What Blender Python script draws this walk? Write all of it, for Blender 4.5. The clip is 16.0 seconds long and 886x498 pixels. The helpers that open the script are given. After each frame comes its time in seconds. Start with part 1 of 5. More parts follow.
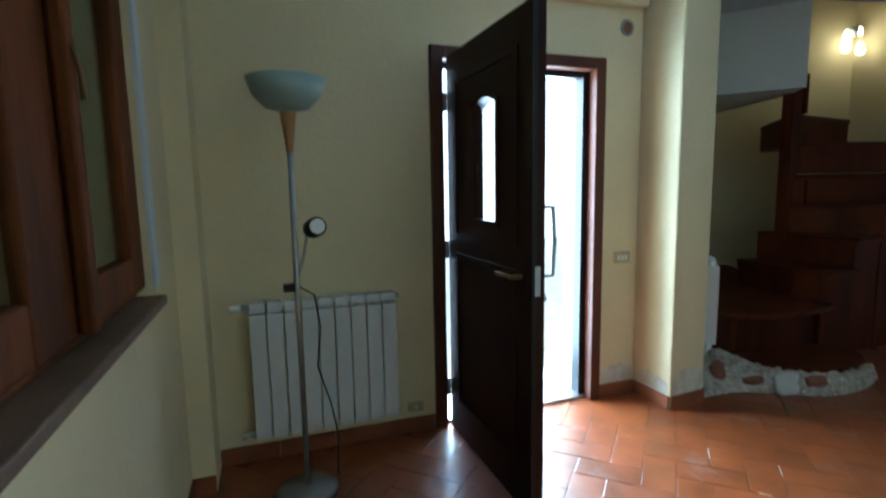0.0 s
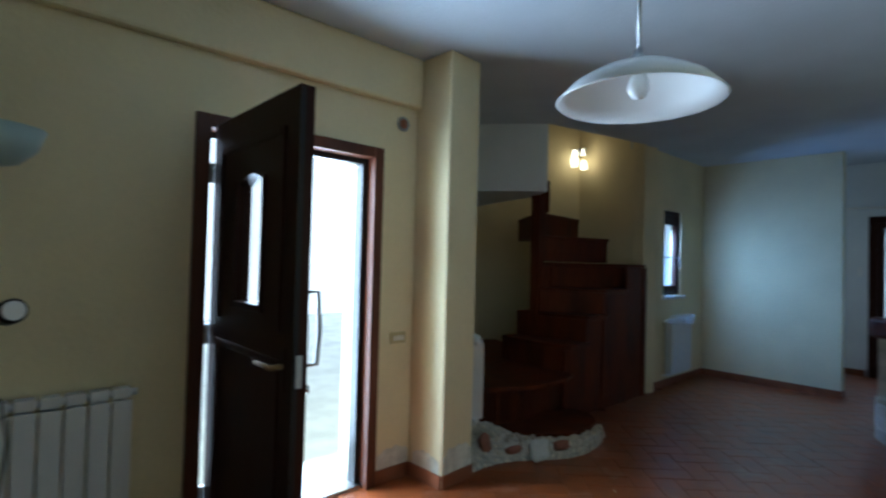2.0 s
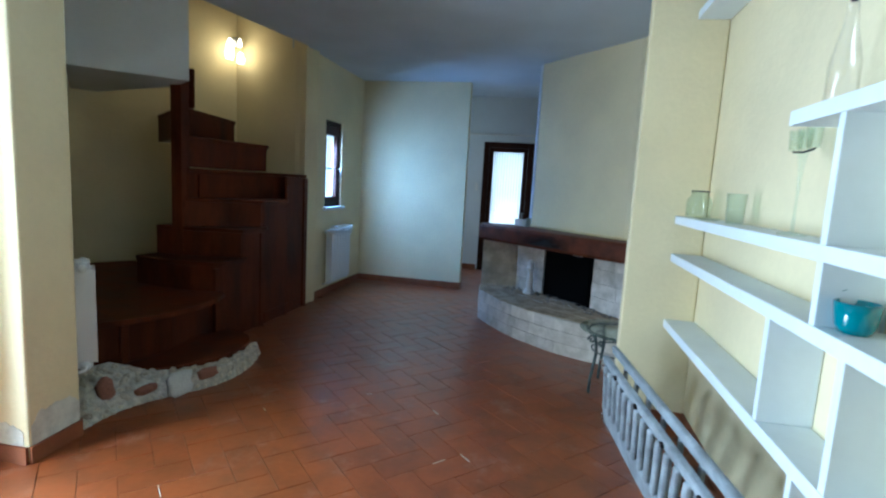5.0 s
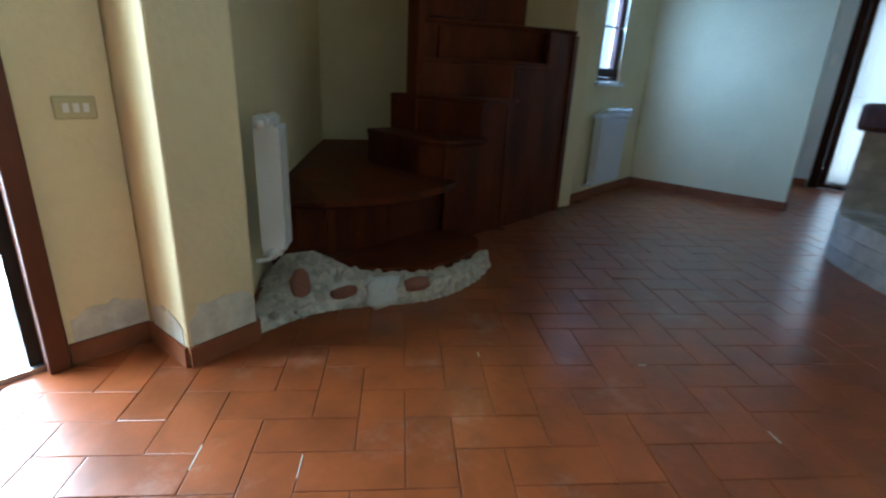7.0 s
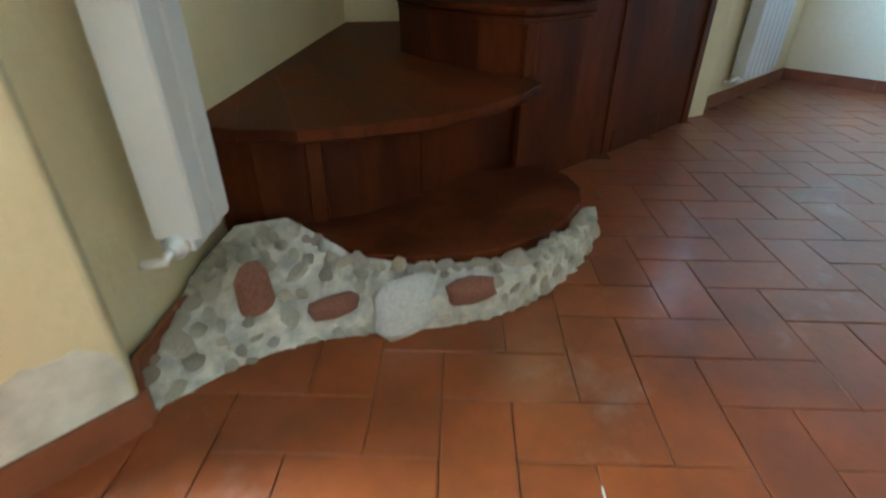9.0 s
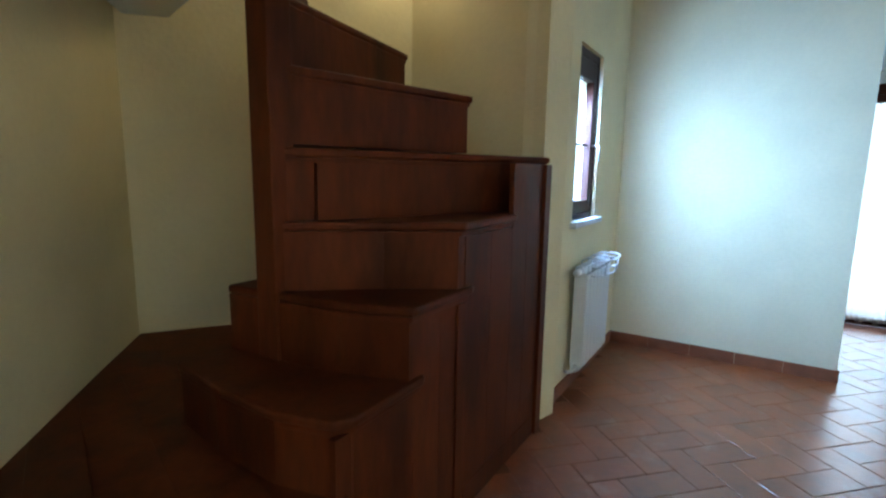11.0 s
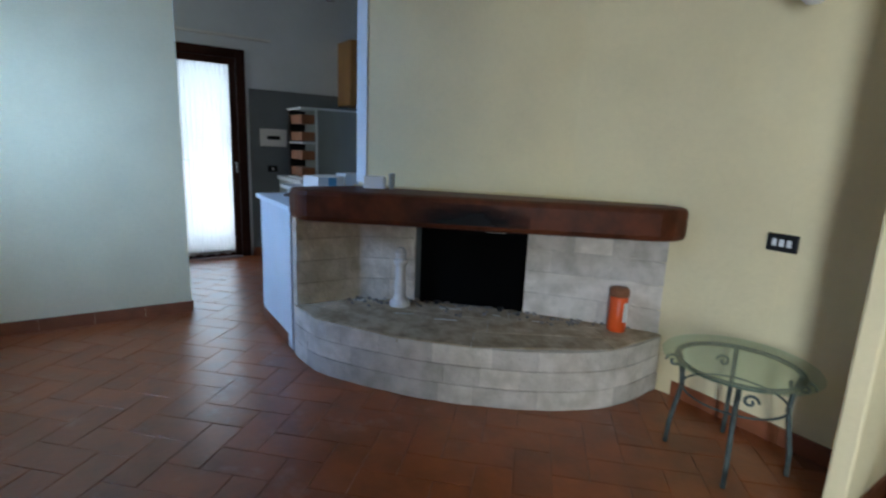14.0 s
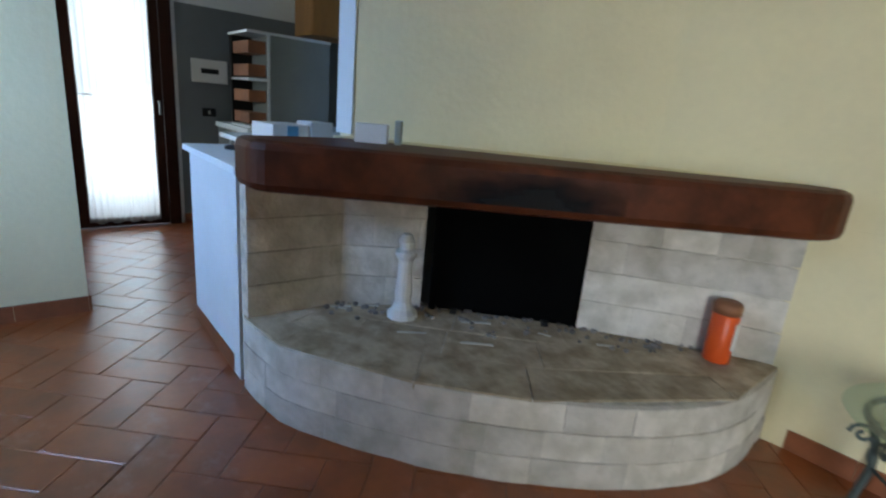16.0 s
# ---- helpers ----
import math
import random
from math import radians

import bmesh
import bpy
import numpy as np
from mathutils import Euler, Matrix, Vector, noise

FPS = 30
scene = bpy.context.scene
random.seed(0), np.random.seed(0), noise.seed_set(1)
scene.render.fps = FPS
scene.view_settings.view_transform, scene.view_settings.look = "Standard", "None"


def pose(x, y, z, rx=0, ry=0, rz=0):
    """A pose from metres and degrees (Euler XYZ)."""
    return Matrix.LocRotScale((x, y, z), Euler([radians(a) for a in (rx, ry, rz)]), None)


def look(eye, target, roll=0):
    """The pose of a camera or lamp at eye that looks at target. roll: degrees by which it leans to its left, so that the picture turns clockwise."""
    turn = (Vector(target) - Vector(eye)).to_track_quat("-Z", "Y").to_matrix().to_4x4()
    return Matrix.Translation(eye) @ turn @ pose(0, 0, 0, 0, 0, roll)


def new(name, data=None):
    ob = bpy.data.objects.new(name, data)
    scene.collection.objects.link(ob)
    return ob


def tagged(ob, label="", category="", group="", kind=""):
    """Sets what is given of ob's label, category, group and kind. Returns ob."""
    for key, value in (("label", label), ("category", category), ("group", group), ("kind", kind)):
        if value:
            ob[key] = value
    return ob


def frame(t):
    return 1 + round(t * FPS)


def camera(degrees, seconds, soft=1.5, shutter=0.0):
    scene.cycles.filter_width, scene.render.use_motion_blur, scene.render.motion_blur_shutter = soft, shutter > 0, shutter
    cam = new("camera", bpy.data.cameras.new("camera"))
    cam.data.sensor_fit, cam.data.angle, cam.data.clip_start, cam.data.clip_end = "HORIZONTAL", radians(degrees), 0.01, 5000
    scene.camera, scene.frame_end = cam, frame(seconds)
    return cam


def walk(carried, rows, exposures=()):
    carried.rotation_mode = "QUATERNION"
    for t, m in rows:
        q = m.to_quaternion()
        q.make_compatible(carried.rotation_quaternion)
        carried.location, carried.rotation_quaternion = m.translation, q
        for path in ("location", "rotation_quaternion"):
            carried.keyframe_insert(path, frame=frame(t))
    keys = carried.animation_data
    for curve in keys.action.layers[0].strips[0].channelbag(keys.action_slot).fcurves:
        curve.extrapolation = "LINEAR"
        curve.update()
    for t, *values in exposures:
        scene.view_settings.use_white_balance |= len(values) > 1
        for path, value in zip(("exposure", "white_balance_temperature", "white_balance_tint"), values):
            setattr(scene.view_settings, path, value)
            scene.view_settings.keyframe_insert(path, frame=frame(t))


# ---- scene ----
cam = camera(83.2, 16.0, soft=2.2, shutter=0.4)
METRES, EYE, TILT, LEAN, TURN = 6.0, 1.45, 0.0, 0.0, -20.4
PATH = [
    (0, (0.293, 0.251, 1.399), (0.949, 2.124, 1.151), -1.0),
    (0.5, (0.284, 0.245, 1.457), (0.882, 2.153, 1.423), -1.4),
    (1, (0.324, 0.257, 1.476), (0.958, 2.154, 1.504), -1.3),
    (1.5, (0.365, 0.235, 1.449), (1.396, 1.949, 1.488), 0.0),
    (2, (0.433, 0.237, 1.448), (1.771, 1.722, 1.491), 1.5),
    (2.5, (0.505, 0.183, 1.448), (2.156, 1.311, 1.467), 2.0),
    (3, (0.536, 0.174, 1.466), (2.358, 0.998, 1.468), 2.2),
    (3.5, (0.549, 0.146, 1.467), (2.452, 0.76, 1.465), 2.7),
    (3.7, (0.538, 0.11, 1.471), (2.463, 0.65, 1.452), 2.8),
    (5.8, (1.151, 0.444, 1.28), (3.034, 0.957, 0.842), 3.3),
    (6, (1.26, 0.497, 1.218), (3.095, 1.12, 0.726), 3.9),
    (6.5, (1.613, 0.683, 1.179), (3.305, 1.552, 0.562), 5.0),
    (7, (1.951, 0.823, 1.091), (3.386, 2.047, 0.426), 2.8),
    (7.5, (2.207, 1.066, 0.983), (3.542, 2.378, 0.279), 3.4),
    (8, (2.486, 1.291, 0.94), (3.722, 2.601, 0.069), 2.6),
    (8.5, (2.668, 1.547, 0.826), (3.853, 2.800, -0.186), 3.6),
    (9, (2.840, 1.655, 0.856), (3.994, 2.929, -0.167), 0.2),
    (9.5, (3.036, 1.898, 0.992), (4.261, 3.143, 0.019), -0.6),
    (9.7, (3.094, 1.917, 1.035), (4.388, 3.155, 0.138), -0.7),
    (10, (3.207, 1.951, 1.119), (4.62, 3.143, 0.355), -0.4),
    (10.2, (3.291, 1.926, 1.183), (4.788, 3.108, 0.582), -0.3),
    (12.4, (3.507, 2.076, 1.501), (5.402, 2.712, 1.431), 0.4),
    (12.5, (3.519, 2.068, 1.49), (5.449, 2.583, 1.393), 0.3),
    (13, (3.62, 1.886, 1.403), (5.599, 1.749, 1.15), 0.8),
    (13.2, (3.577, 1.918, 1.427), (5.503, 1.481, 1.113), 1.3),
    (13.5, (3.56, 1.867, 1.36), (5.369, 1.084, 1.021), 2.3),
    (14, (3.565, 1.827, 1.29), (5.195, 0.74, 0.889), 2.4),
    (14.5, (3.684, 1.739, 1.242), (5.216, 0.55, 0.751), 2.3),
    (15, (3.928, 1.625, 1.223), (5.399, 0.378, 0.691), 2.2),
    (15.5, (4.211, 1.551, 1.173), (5.671, 0.298, 0.628), 4.0),
    (16, (4.565, 1.553, 1.187), (6.036, 0.311, 0.644), 5.2),
]
walk(cam, [(t, look(eye, target, roll)) for t, eye, target, roll in PATH],
     [(0, -1.25, 4900, -1), (0.6, -1.15, 4900, -1), (1.5, -1.6, 5100, 1), (2.5, -1.75, 5100, 5), (3.5, -1.35, 5000, 4), (6, -0.65, 5300, 4), (7, -1.1, 5400, 2), (8, -0.4, 5600, 3), (9, 0.3, 5700, 3), (10, 0.6, 5600, 1), (12.3, -0.8, 5700, 10), (13, -1.0, 5700, 8), (13.5, -1.15, 5700, 6), (14, -0.9, 6100, 10), (15, -0.75, 6200, 9), (16, -0.65, 6400, 8)])

# ---------- world and light ----------
world = bpy.data.worlds.new("world")
scene.world = world
world.use_nodes = True
wn = world.node_tree
sky = wn.nodes.new("ShaderNodeTexSky")
sky.sky_type, sky.sun_disc = "NISHITA", False
sky.sun_elevation, sky.sun_rotation = radians(71), radians(-83)
wn.links.new(sky.outputs[0], wn.nodes["Background"].inputs[0])
wn.nodes["Background"].inputs[1].default_value = 0.12

sun = new("sun", bpy.data.lights.new("sun", "SUN"))
sun.data.energy, sun.data.angle, sun.data.color = 5.0, radians(0.5), (1, 0.95, 0.88)
sun.matrix_world = look((-5, 1.0, 24), (3, 0, 0))


def area(name, eye, target, sx, sy, watts, color):
    lamp = new(name, bpy.data.lights.new(name, "AREA"))
    lamp.data.shape, lamp.data.size, lamp.data.size_y = "RECTANGLE", sx, sy
    lamp.data.energy, lamp.data.color = watts, color
    lamp.matrix_world = look(eye, target)
    return lamp


area("sky_in_entrance", (1.72, 3.34, 1.1), (1.9, 0, 0.6), 1.0, 2.05, 430, (0.80, 0.90, 1.0))
area("sky_in_window", (6.52, 3.16, 1.52), (7.5, 2.15, 0.45), 0.42, 0.8, 190, (0.33, 0.55, 1.0))
area("sky_in_kitchen", (9.62, 0.97, 1.1), (0, 0.97, 1.0), 0.6, 1.9, 34, (0.72, 0.87, 1.0))
# Added fill lamp for the kitchen, behind a wall opening out of view.
area("kitchen_north_fill", (8.2, 3.55, 1.6), (8.2, 0, 1.3), 0.9, 1.0, 12, (0.75, 0.88, 1.0))


# ---------- materials ----------
def material(name, color, rough=0.8, var=0.12, scale=3.0, bump=0.15, bscale=60.0, metal=0.0, tint=None, spec=0.4,
             island=0.0, rand=0.0, wear=0.0, stretch=None, emit=None, coat=0.0, coat_rough=0.03):
    m = bpy.data.materials.new(name)
    m.use_nodes = True
    nt = m.node_tree
    N, L = nt.nodes, nt.links
    b = N["Principled BSDF"]
    tc = N.new("ShaderNodeTexCoord")
    mp = N.new("ShaderNodeMapping")
    L.new(tc.outputs["Object"], mp.inputs[0])
    if stretch:
        mp.inputs["Scale"].default_value = stretch
    n1 = N.new("ShaderNodeTexNoise")
    n1.inputs["Scale"].default_value, n1.inputs["Detail"].default_value = scale, 6
    n2 = N.new("ShaderNodeTexNoise")
    n2.inputs["Scale"].default_value, n2.inputs["Detail"].default_value = bscale, 4
    L.new(mp.outputs[0], n1.inputs[0]), L.new(mp.outputs[0], n2.inputs[0])
    ramp = N.new("ShaderNodeValToRGB")
    c1 = tint or [c * (1 - var * 2) for c in color]
    ramp.color_ramp.elements[0].position, ramp.color_ramp.elements[1].position = 0.35, 0.62
    ramp.color_ramp.elements[0].color, ramp.color_ramp.elements[1].color = (*c1, 1), (*color, 1)
    L.new(n1.outputs[0], ramp.inputs[0])
    mix = N.new("ShaderNodeMixRGB")
    mix.blend_type, mix.inputs[0].default_value = "MULTIPLY", 1
    L.new(ramp.outputs[0], mix.inputs[1])
    fine = N.new("ShaderNodeMapRange")
    fine.inputs["To Min"].default_value, fine.inputs["To Max"].default_value = 1 - var, 1 + var * 0.6
    L.new(n2.outputs[0], fine.inputs[0])
    L.new(fine.outputs[0], mix.inputs[2])
    last = mix.outputs[0]
    if island or rand:
        src = N.new("ShaderNodeObjectInfo").outputs["Random"] if rand else N.new("ShaderNodeNewGeometry").outputs["Random Per Island"]
        mr = N.new("ShaderNodeMapRange")
        mr.inputs["To Min"].default_value, mr.inputs["To Max"].default_value = 1 - (island or rand), 1 + (island or rand) * 0.6
        L.new(src, mr.inputs[0])
        m2 = N.new("ShaderNodeMixRGB")
        m2.blend_type, m2.inputs[0].default_value = "MULTIPLY", 1
        L.new(last, m2.inputs[1]), L.new(mr.outputs[0], m2.inputs[2])
        last = m2.outputs[0]
    if wear:
        n3, r3, m3 = N.new("ShaderNodeTexNoise"), N.new("ShaderNodeMapRange"), N.new("ShaderNodeMixRGB")
        n3.inputs["Scale"].default_value, n3.inputs["Detail"].default_value, n3.inputs["Roughness"].default_value = 3.2, 9, 0.72
        r3.inputs["From Min"].default_value, r3.inputs["From Max"].default_value, r3.inputs["To Max"].default_value = 0.56, 0.74, wear
        L.new(tc.outputs["Object"], n3.inputs[0]), L.new(n3.outputs[0], r3.inputs[0]), L.new(r3.outputs[0], m3.inputs[0])
        m3.inputs[2].default_value = (0.50, 0.40, 0.35, 1)
        L.new(last, m3.inputs[1])
        last = m3.outputs[0]
    L.new(last, b.inputs["Base Color"])
    b.inputs["Metallic"].default_value, b.inputs["Specular IOR Level"].default_value = metal, spec
    b.inputs["Coat Weight"].default_value, b.inputs["Coat Roughness"].default_value = coat, coat_rough
    rr = N.new("ShaderNodeMapRange")
    rr.inputs["To Min"].default_value, rr.inputs["To Max"].default_value = max(rough - 0.1, 0.03), min(rough + 0.1, 1)
    L.new(n1.outputs[0], rr.inputs[0]), L.new(rr.outputs[0], b.inputs["Roughness"])
    if bump:
        bp = N.new("ShaderNodeBump")
        bp.inputs["Strength"].default_value, bp.inputs["Distance"].default_value = bump, 0.01
        L.new(n2.outputs[0], bp.inputs["Height"]), L.new(bp.outputs[0], b.inputs["Normal"])
    if emit:
        b.inputs["Emission Color"].default_value, b.inputs["Emission Strength"].default_value = (*emit[0], 1), emit[1]
    return m


def glass(name, color=(1, 1, 1), rough=0.02):
    """Thin glass: clear with its tint, and a Fresnel gloss."""
    m = bpy.data.materials.new(name)
    m.use_nodes = True
    nt = m.node_tree
    nt.nodes.remove(nt.nodes["Principled BSDF"])
    tr, gl, lw, pw, fr, mx = (nt.nodes.new(k) for k in ("ShaderNodeBsdfTransparent", "ShaderNodeBsdfGlossy", "ShaderNodeLayerWeight", "ShaderNodeMath", "ShaderNodeMapRange", "ShaderNodeMixShader"))
    pw.operation, pw.inputs[1].default_value, fr.inputs["To Min"].default_value, fr.inputs["To Max"].default_value = "POWER", 3.5, 0.04, 0.6
    nt.links.new(lw.outputs["Facing"], pw.inputs[0]), nt.links.new(pw.outputs[0], fr.inputs[0])
    tr.inputs[0].default_value, gl.inputs["Roughness"].default_value = (*color, 1), rough
    nt.links.new(fr.outputs[0], mx.inputs[0]), nt.links.new(tr.outputs[0], mx.inputs[1]), nt.links.new(gl.outputs[0], mx.inputs[2])
    nt.links.new(mx.outputs[0], nt.nodes["Material Output"].inputs[0])
    return m


M_WALL = material("cream_plaster", (0.76, 0.665, 0.41), 0.9, 0.05, 1.5, 0.25, 35)
M_WHITE = material("white_plaster", (0.68, 0.72, 0.74), 0.9, 0.04, 2, 0.2, 35)
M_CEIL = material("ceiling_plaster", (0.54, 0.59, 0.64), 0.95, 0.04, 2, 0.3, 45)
M_TILE = material("terracotta", (0.270, 0.068, 0.015), 0.40, 0.15, 6, 0.12, 30, rand=0.13, wear=0.26, tint=(0.190, 0.050, 0.012), spec=0.45, coat=0.5, coat_rough=0.24)
M_GROUT = material("grout", (0.17, 0.066, 0.033), 0.9, 0.2)
M_SKIRT = material("terracotta_skirting", (0.25, 0.083, 0.034), 0.55, 0.15, 6)
M_WOOD = material("dark_mahogany", (0.114, 0.026, 0.007), 0.5, 0.28, 5, 0.08, 40, stretch=(1, 1, 0.25), rand=0.15, spec=0.12)
M_DOOR = material("door_wood", (0.038, 0.012, 0.007), 0.45, 0.2, 3, 0.05, 40, stretch=(1, 1, 0.2), spec=0.12)
M_FRAME = material("reddish_frame_wood", (0.12, 0.032, 0.010), 0.45, 0.2, 3, 0.05, 40, stretch=(1, 1, 0.2))
M_JAR = glass("clear_jar_glass", (0.94, 0.98, 0.96))
M_SILL = material("brown_sill_stone", (0.17, 0.105, 0.06), 0.6, 0.15, 8)
M_WINWOOD = material("varnished_pine", (0.17, 0.050, 0.011), 0.6, 0.3, 5, 0.05, 40, stretch=(1, 1, 0.2), spec=0.15)
M_STONE = material("pale_stone", (0.70, 0.65, 0.57), 0.9, 0.12, 9, 1.0, 30, rand=0.22, tint=(0.50, 0.46, 0.38))
M_HEARTH = material("worn_hearth_stone", (0.52, 0.43, 0.30), 0.85, 0.25, 11, 0.7, 35, rand=0.12, tint=(0.31, 0.24, 0.15))
M_RUBBLE = material("rubble_stone", (0.80, 0.75, 0.62), 0.9, 0.15, 14, 0.9, 40, rand=0.22, tint=(0.56, 0.49, 0.36))
M_BEAM = material("dark_beam_wood", (0.105, 0.027, 0.009), 0.5, 0.25, 9, 0.2, 30, spec=0.2)
M_LIME = material("white_lime_stone", (0.80, 0.80, 0.76), 0.9, 0.08, 9, 0.9, 30)
M_BRICK = material("broken_brick", (0.40, 0.17, 0.11), 0.9, 0.2, 12, 0.7, 50)
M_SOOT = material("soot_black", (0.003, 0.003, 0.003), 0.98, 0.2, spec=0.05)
M_BLACK = material("black_metal", (0.02, 0.02, 0.02), 0.45, 0.1, metal=0.5)
M_RAD = material("white_enamel", (0.68, 0.70, 0.70), 0.35, 0.03, 3, 0, 30)
M_METAL = material("brushed_metal", (0.45, 0.46, 0.46), 0.35, 0.1, metal=1.0)
M_SHELF = material("white_shelf_paint", (0.72, 0.78, 0.80), 0.5, 0.04, 3, 0.05, 30)
M_SPLASH = material("grey_wall_paint", (0.16, 0.18, 0.19), 0.6, 0.06)
M_GREYWOOD = material("weathered_grey_wood", (0.34, 0.38, 0.40), 0.7, 0.2, 8, 0.2, 60, stretch=(1, 1, 1))
# Emissive, so the backdrop sheet reads as blown-out daylight.
M_OUTW = material("glowing_backdrop", (0.9, 0.92, 0.9), 0.9, 0.0, emit=((0.97, 1.0, 1.0), 4.0))
M_BRASS = material("dull_brass", (0.22, 0.15, 0.07), 0.45, 0.1, metal=0.9)
M_BOWL = material("frosted_bowl", (0.33, 0.42, 0.40), 0.3, 0.04, 3, 0, 30)
M_OUT = material("pale_concrete", (0.86, 0.90, 0.85), 0.9, 0.08)
M_GLASS = glass("clear_glass")
M_CHROME = material("chrome", (0.7, 0.7, 0.7), 0.15, 0.05, metal=1.0)
M_CREAMSW = material("old_cream_plastic", (0.50, 0.44, 0.24), 0.5, 0.05)
M_WHITEP = material("white_plastic", (0.75, 0.75, 0.72), 0.4, 0.03)
M_ORANGE = material("orange_plastic", (0.75, 0.10, 0.015), 0.35, 0.08)
M_TEAL = material("teal_glass", (0.01, 0.20, 0.24), 0.15, 0.1, coat=0.5)
M_PINE = material("light_pine", (0.50, 0.26, 0.09), 0.45, 0.15, 3, 0.05, 40, stretch=(1, 1, 0.2))
M_CLAY = material("clay_drawer", (0.32, 0.13, 0.06), 0.6, 0.2)
M_CABINET = material("grey_green_cabinet", (0.30, 0.33, 0.31), 0.5, 0.06)
M_ASH = material("grey_ash", (0.30, 0.28, 0.26), 0.95, 0.3, 25)
M_IRON = material("verdigris_iron", (0.10, 0.13, 0.12), 0.5, 0.25, 20, metal=0.4)
M_FOG = material("damp_patch", (0.66, 0.65, 0.56), 0.95, 0.12, 14, 0.3, 40)
M_BULB = material("lit_bulb", (1, 0.9, 0.7), 0.4, 0, 3, 0, emit=((1, 0.80, 0.50), 14))
M_DGLASS = glass("greenish_glass", (0.86, 0.95, 0.91))
M_MILK = material("opal_glass", (0.80, 0.82, 0.80), 0.2, 0.02, 3, 0, 30)


# ---------- mesh helpers ----------
def mesh_object(name, bm, mat, parent=None, label="", smooth=False, bevel=0.0):
    me = bpy.data.meshes.new(name)
    bmesh.ops.recalc_face_normals(bm, faces=bm.faces)
    if smooth:
        for f in bm.faces:
            f.smooth = True
    bm.to_mesh(me)
    bm.free()
    for m in (mat if isinstance(mat, (list, tuple)) else [mat]):
        me.materials.append(m)
    ob = new(name, me)
    if parent:
        ob.parent = parent
    if bevel:
        md = ob.modifiers.new("bevel", "BEVEL")
        md.width, md.segments, md.limit_method = bevel, 2, "ANGLE"
    if label:
        tagged(ob, label)
    return ob


part = mesh_object


def thing(name, x, y, z, label, category, group="", rz=0):
    ob = new(name)
    ob.matrix_world = pose(x, y, z, 0, 0, rz)
    return tagged(ob, label, category, group)


def box(bm, x0, x1, y0, y1, z0, z1, m=None):
    vs = [bm.verts.new(p) for p in [(x0, y0, z0), (x1, y0, z0), (x1, y1, z0), (x0, y1, z0), (x0, y0, z1), (x1, y0, z1), (x1, y1, z1), (x0, y1, z1)]]
    for q in ((0, 3, 2, 1), (4, 5, 6, 7), (0, 1, 5, 4), (1, 2, 6, 5), (2, 3, 7, 6), (3, 0, 4, 7)):
        bm.faces.new([vs[i] for i in q])
    if m is not None:
        for v in vs:
            v.co = m @ v.co
    return vs


def boxes(*args, m=None):
    bm = bmesh.new()
    for a in args:
        box(bm, *a, m=m)
    return bm


def prism(pts, z0, z1, bm=None):
    bm = bm or bmesh.new()
    lo = [bm.verts.new((x, y, z0)) for x, y in pts]
    hi = [bm.verts.new((x, y, z1)) for x, y in pts]
    n = len(pts)
    bm.faces.new(lo[::-1]), bm.faces.new(hi)
    for i in range(n):
        bm.faces.new([lo[i], lo[(i + 1) % n], hi[(i + 1) % n], hi[i]])
    return bm


def lathe(profile, seg=32, bm=None, center=(0, 0, 0)):
    """A surface of revolution about z from (radius, height) pairs."""
    bm = bm or bmesh.new()
    rings = []
    for r, h in profile:
        rings.append([bm.verts.new((center[0] + r * math.cos(2 * math.pi * i / seg), center[1] + r * math.sin(2 * math.pi * i / seg), center[2] + h)) for i in range(seg)])
    for a, b in zip(rings, rings[1:]):
        for i in range(seg):
            bm.faces.new([a[i], a[(i + 1) % seg], b[(i + 1) % seg], b[i]])
    bm.faces.new(rings[0][::-1]), bm.faces.new(rings[-1])
    return bm


def tube(points, r, seg=10, bm=None):
    """A round bar along a line of points."""
    bm = bm or bmesh.new()
    pts = [Vector(p) for p in points]
    rings, side = [], None
    for i, p in enumerate(pts):
        d = (pts[min(i + 1, len(pts) - 1)] - pts[max(i - 1, 0)]).normalized()
        ref = side if side is not None else (Vector((0, 0, 1)) if abs(d.z) < 0.9 else Vector((1, 0, 0)))
        side = (ref - d * ref.dot(d)).normalized()
        up = d.cross(side)
        rings.append([bm.verts.new(p + r * (math.cos(2 * math.pi * k / seg) * side + math.sin(2 * math.pi * k / seg) * up)) for k in range(seg)])
    for a, b in zip(rings, rings[1:]):
        for i in range(seg):
            bm.faces.new([a[i], a[(i + 1) % seg], b[(i + 1) % seg], b[i]])
    bm.faces.new(rings[0][::-1]), bm.faces.new(rings[-1])
    return bm


def wall(name, p0, p1, thick, z0, z1, mat, openings=()):
    """A wall from p0 to p1 whose room face lies on that line; thickness to the left of the way. Openings: (s0, s1, za, zb)."""
    d = Vector((p1[0] - p0[0], p1[1] - p0[1], 0))
    m = Matrix.Translation((p0[0], p0[1], 0)) @ Matrix.Rotation(math.atan2(d.y, d.x), 4, "Z")
    bm, s = bmesh.new(), 0.0
    for a, b, za, zb in sorted(openings):
        if a > s:
            box(bm, s, a, 0, thick, z0, z1, m)
        if za > z0:
            box(bm, a, b, 0, thick, z0, za, m)
        if zb < z1:
            box(bm, a, b, 0, thick, zb, z1, m)
        s = b
    if s < d.length:
        box(bm, s, d.length, 0, thick, z0, z1, m)
    return tagged(mesh_object(name, bm, mat), kind="structure")


# ---------- the setting ----------
CZ = 2.80
XL, YD, YS, XF, XK = -0.10, 2.893, -0.67, 7.57, 9.36


def structure(name, bm, mat, label="", **k):
    return tagged(mesh_object(name, bm, mat, **k), label, kind="structure")


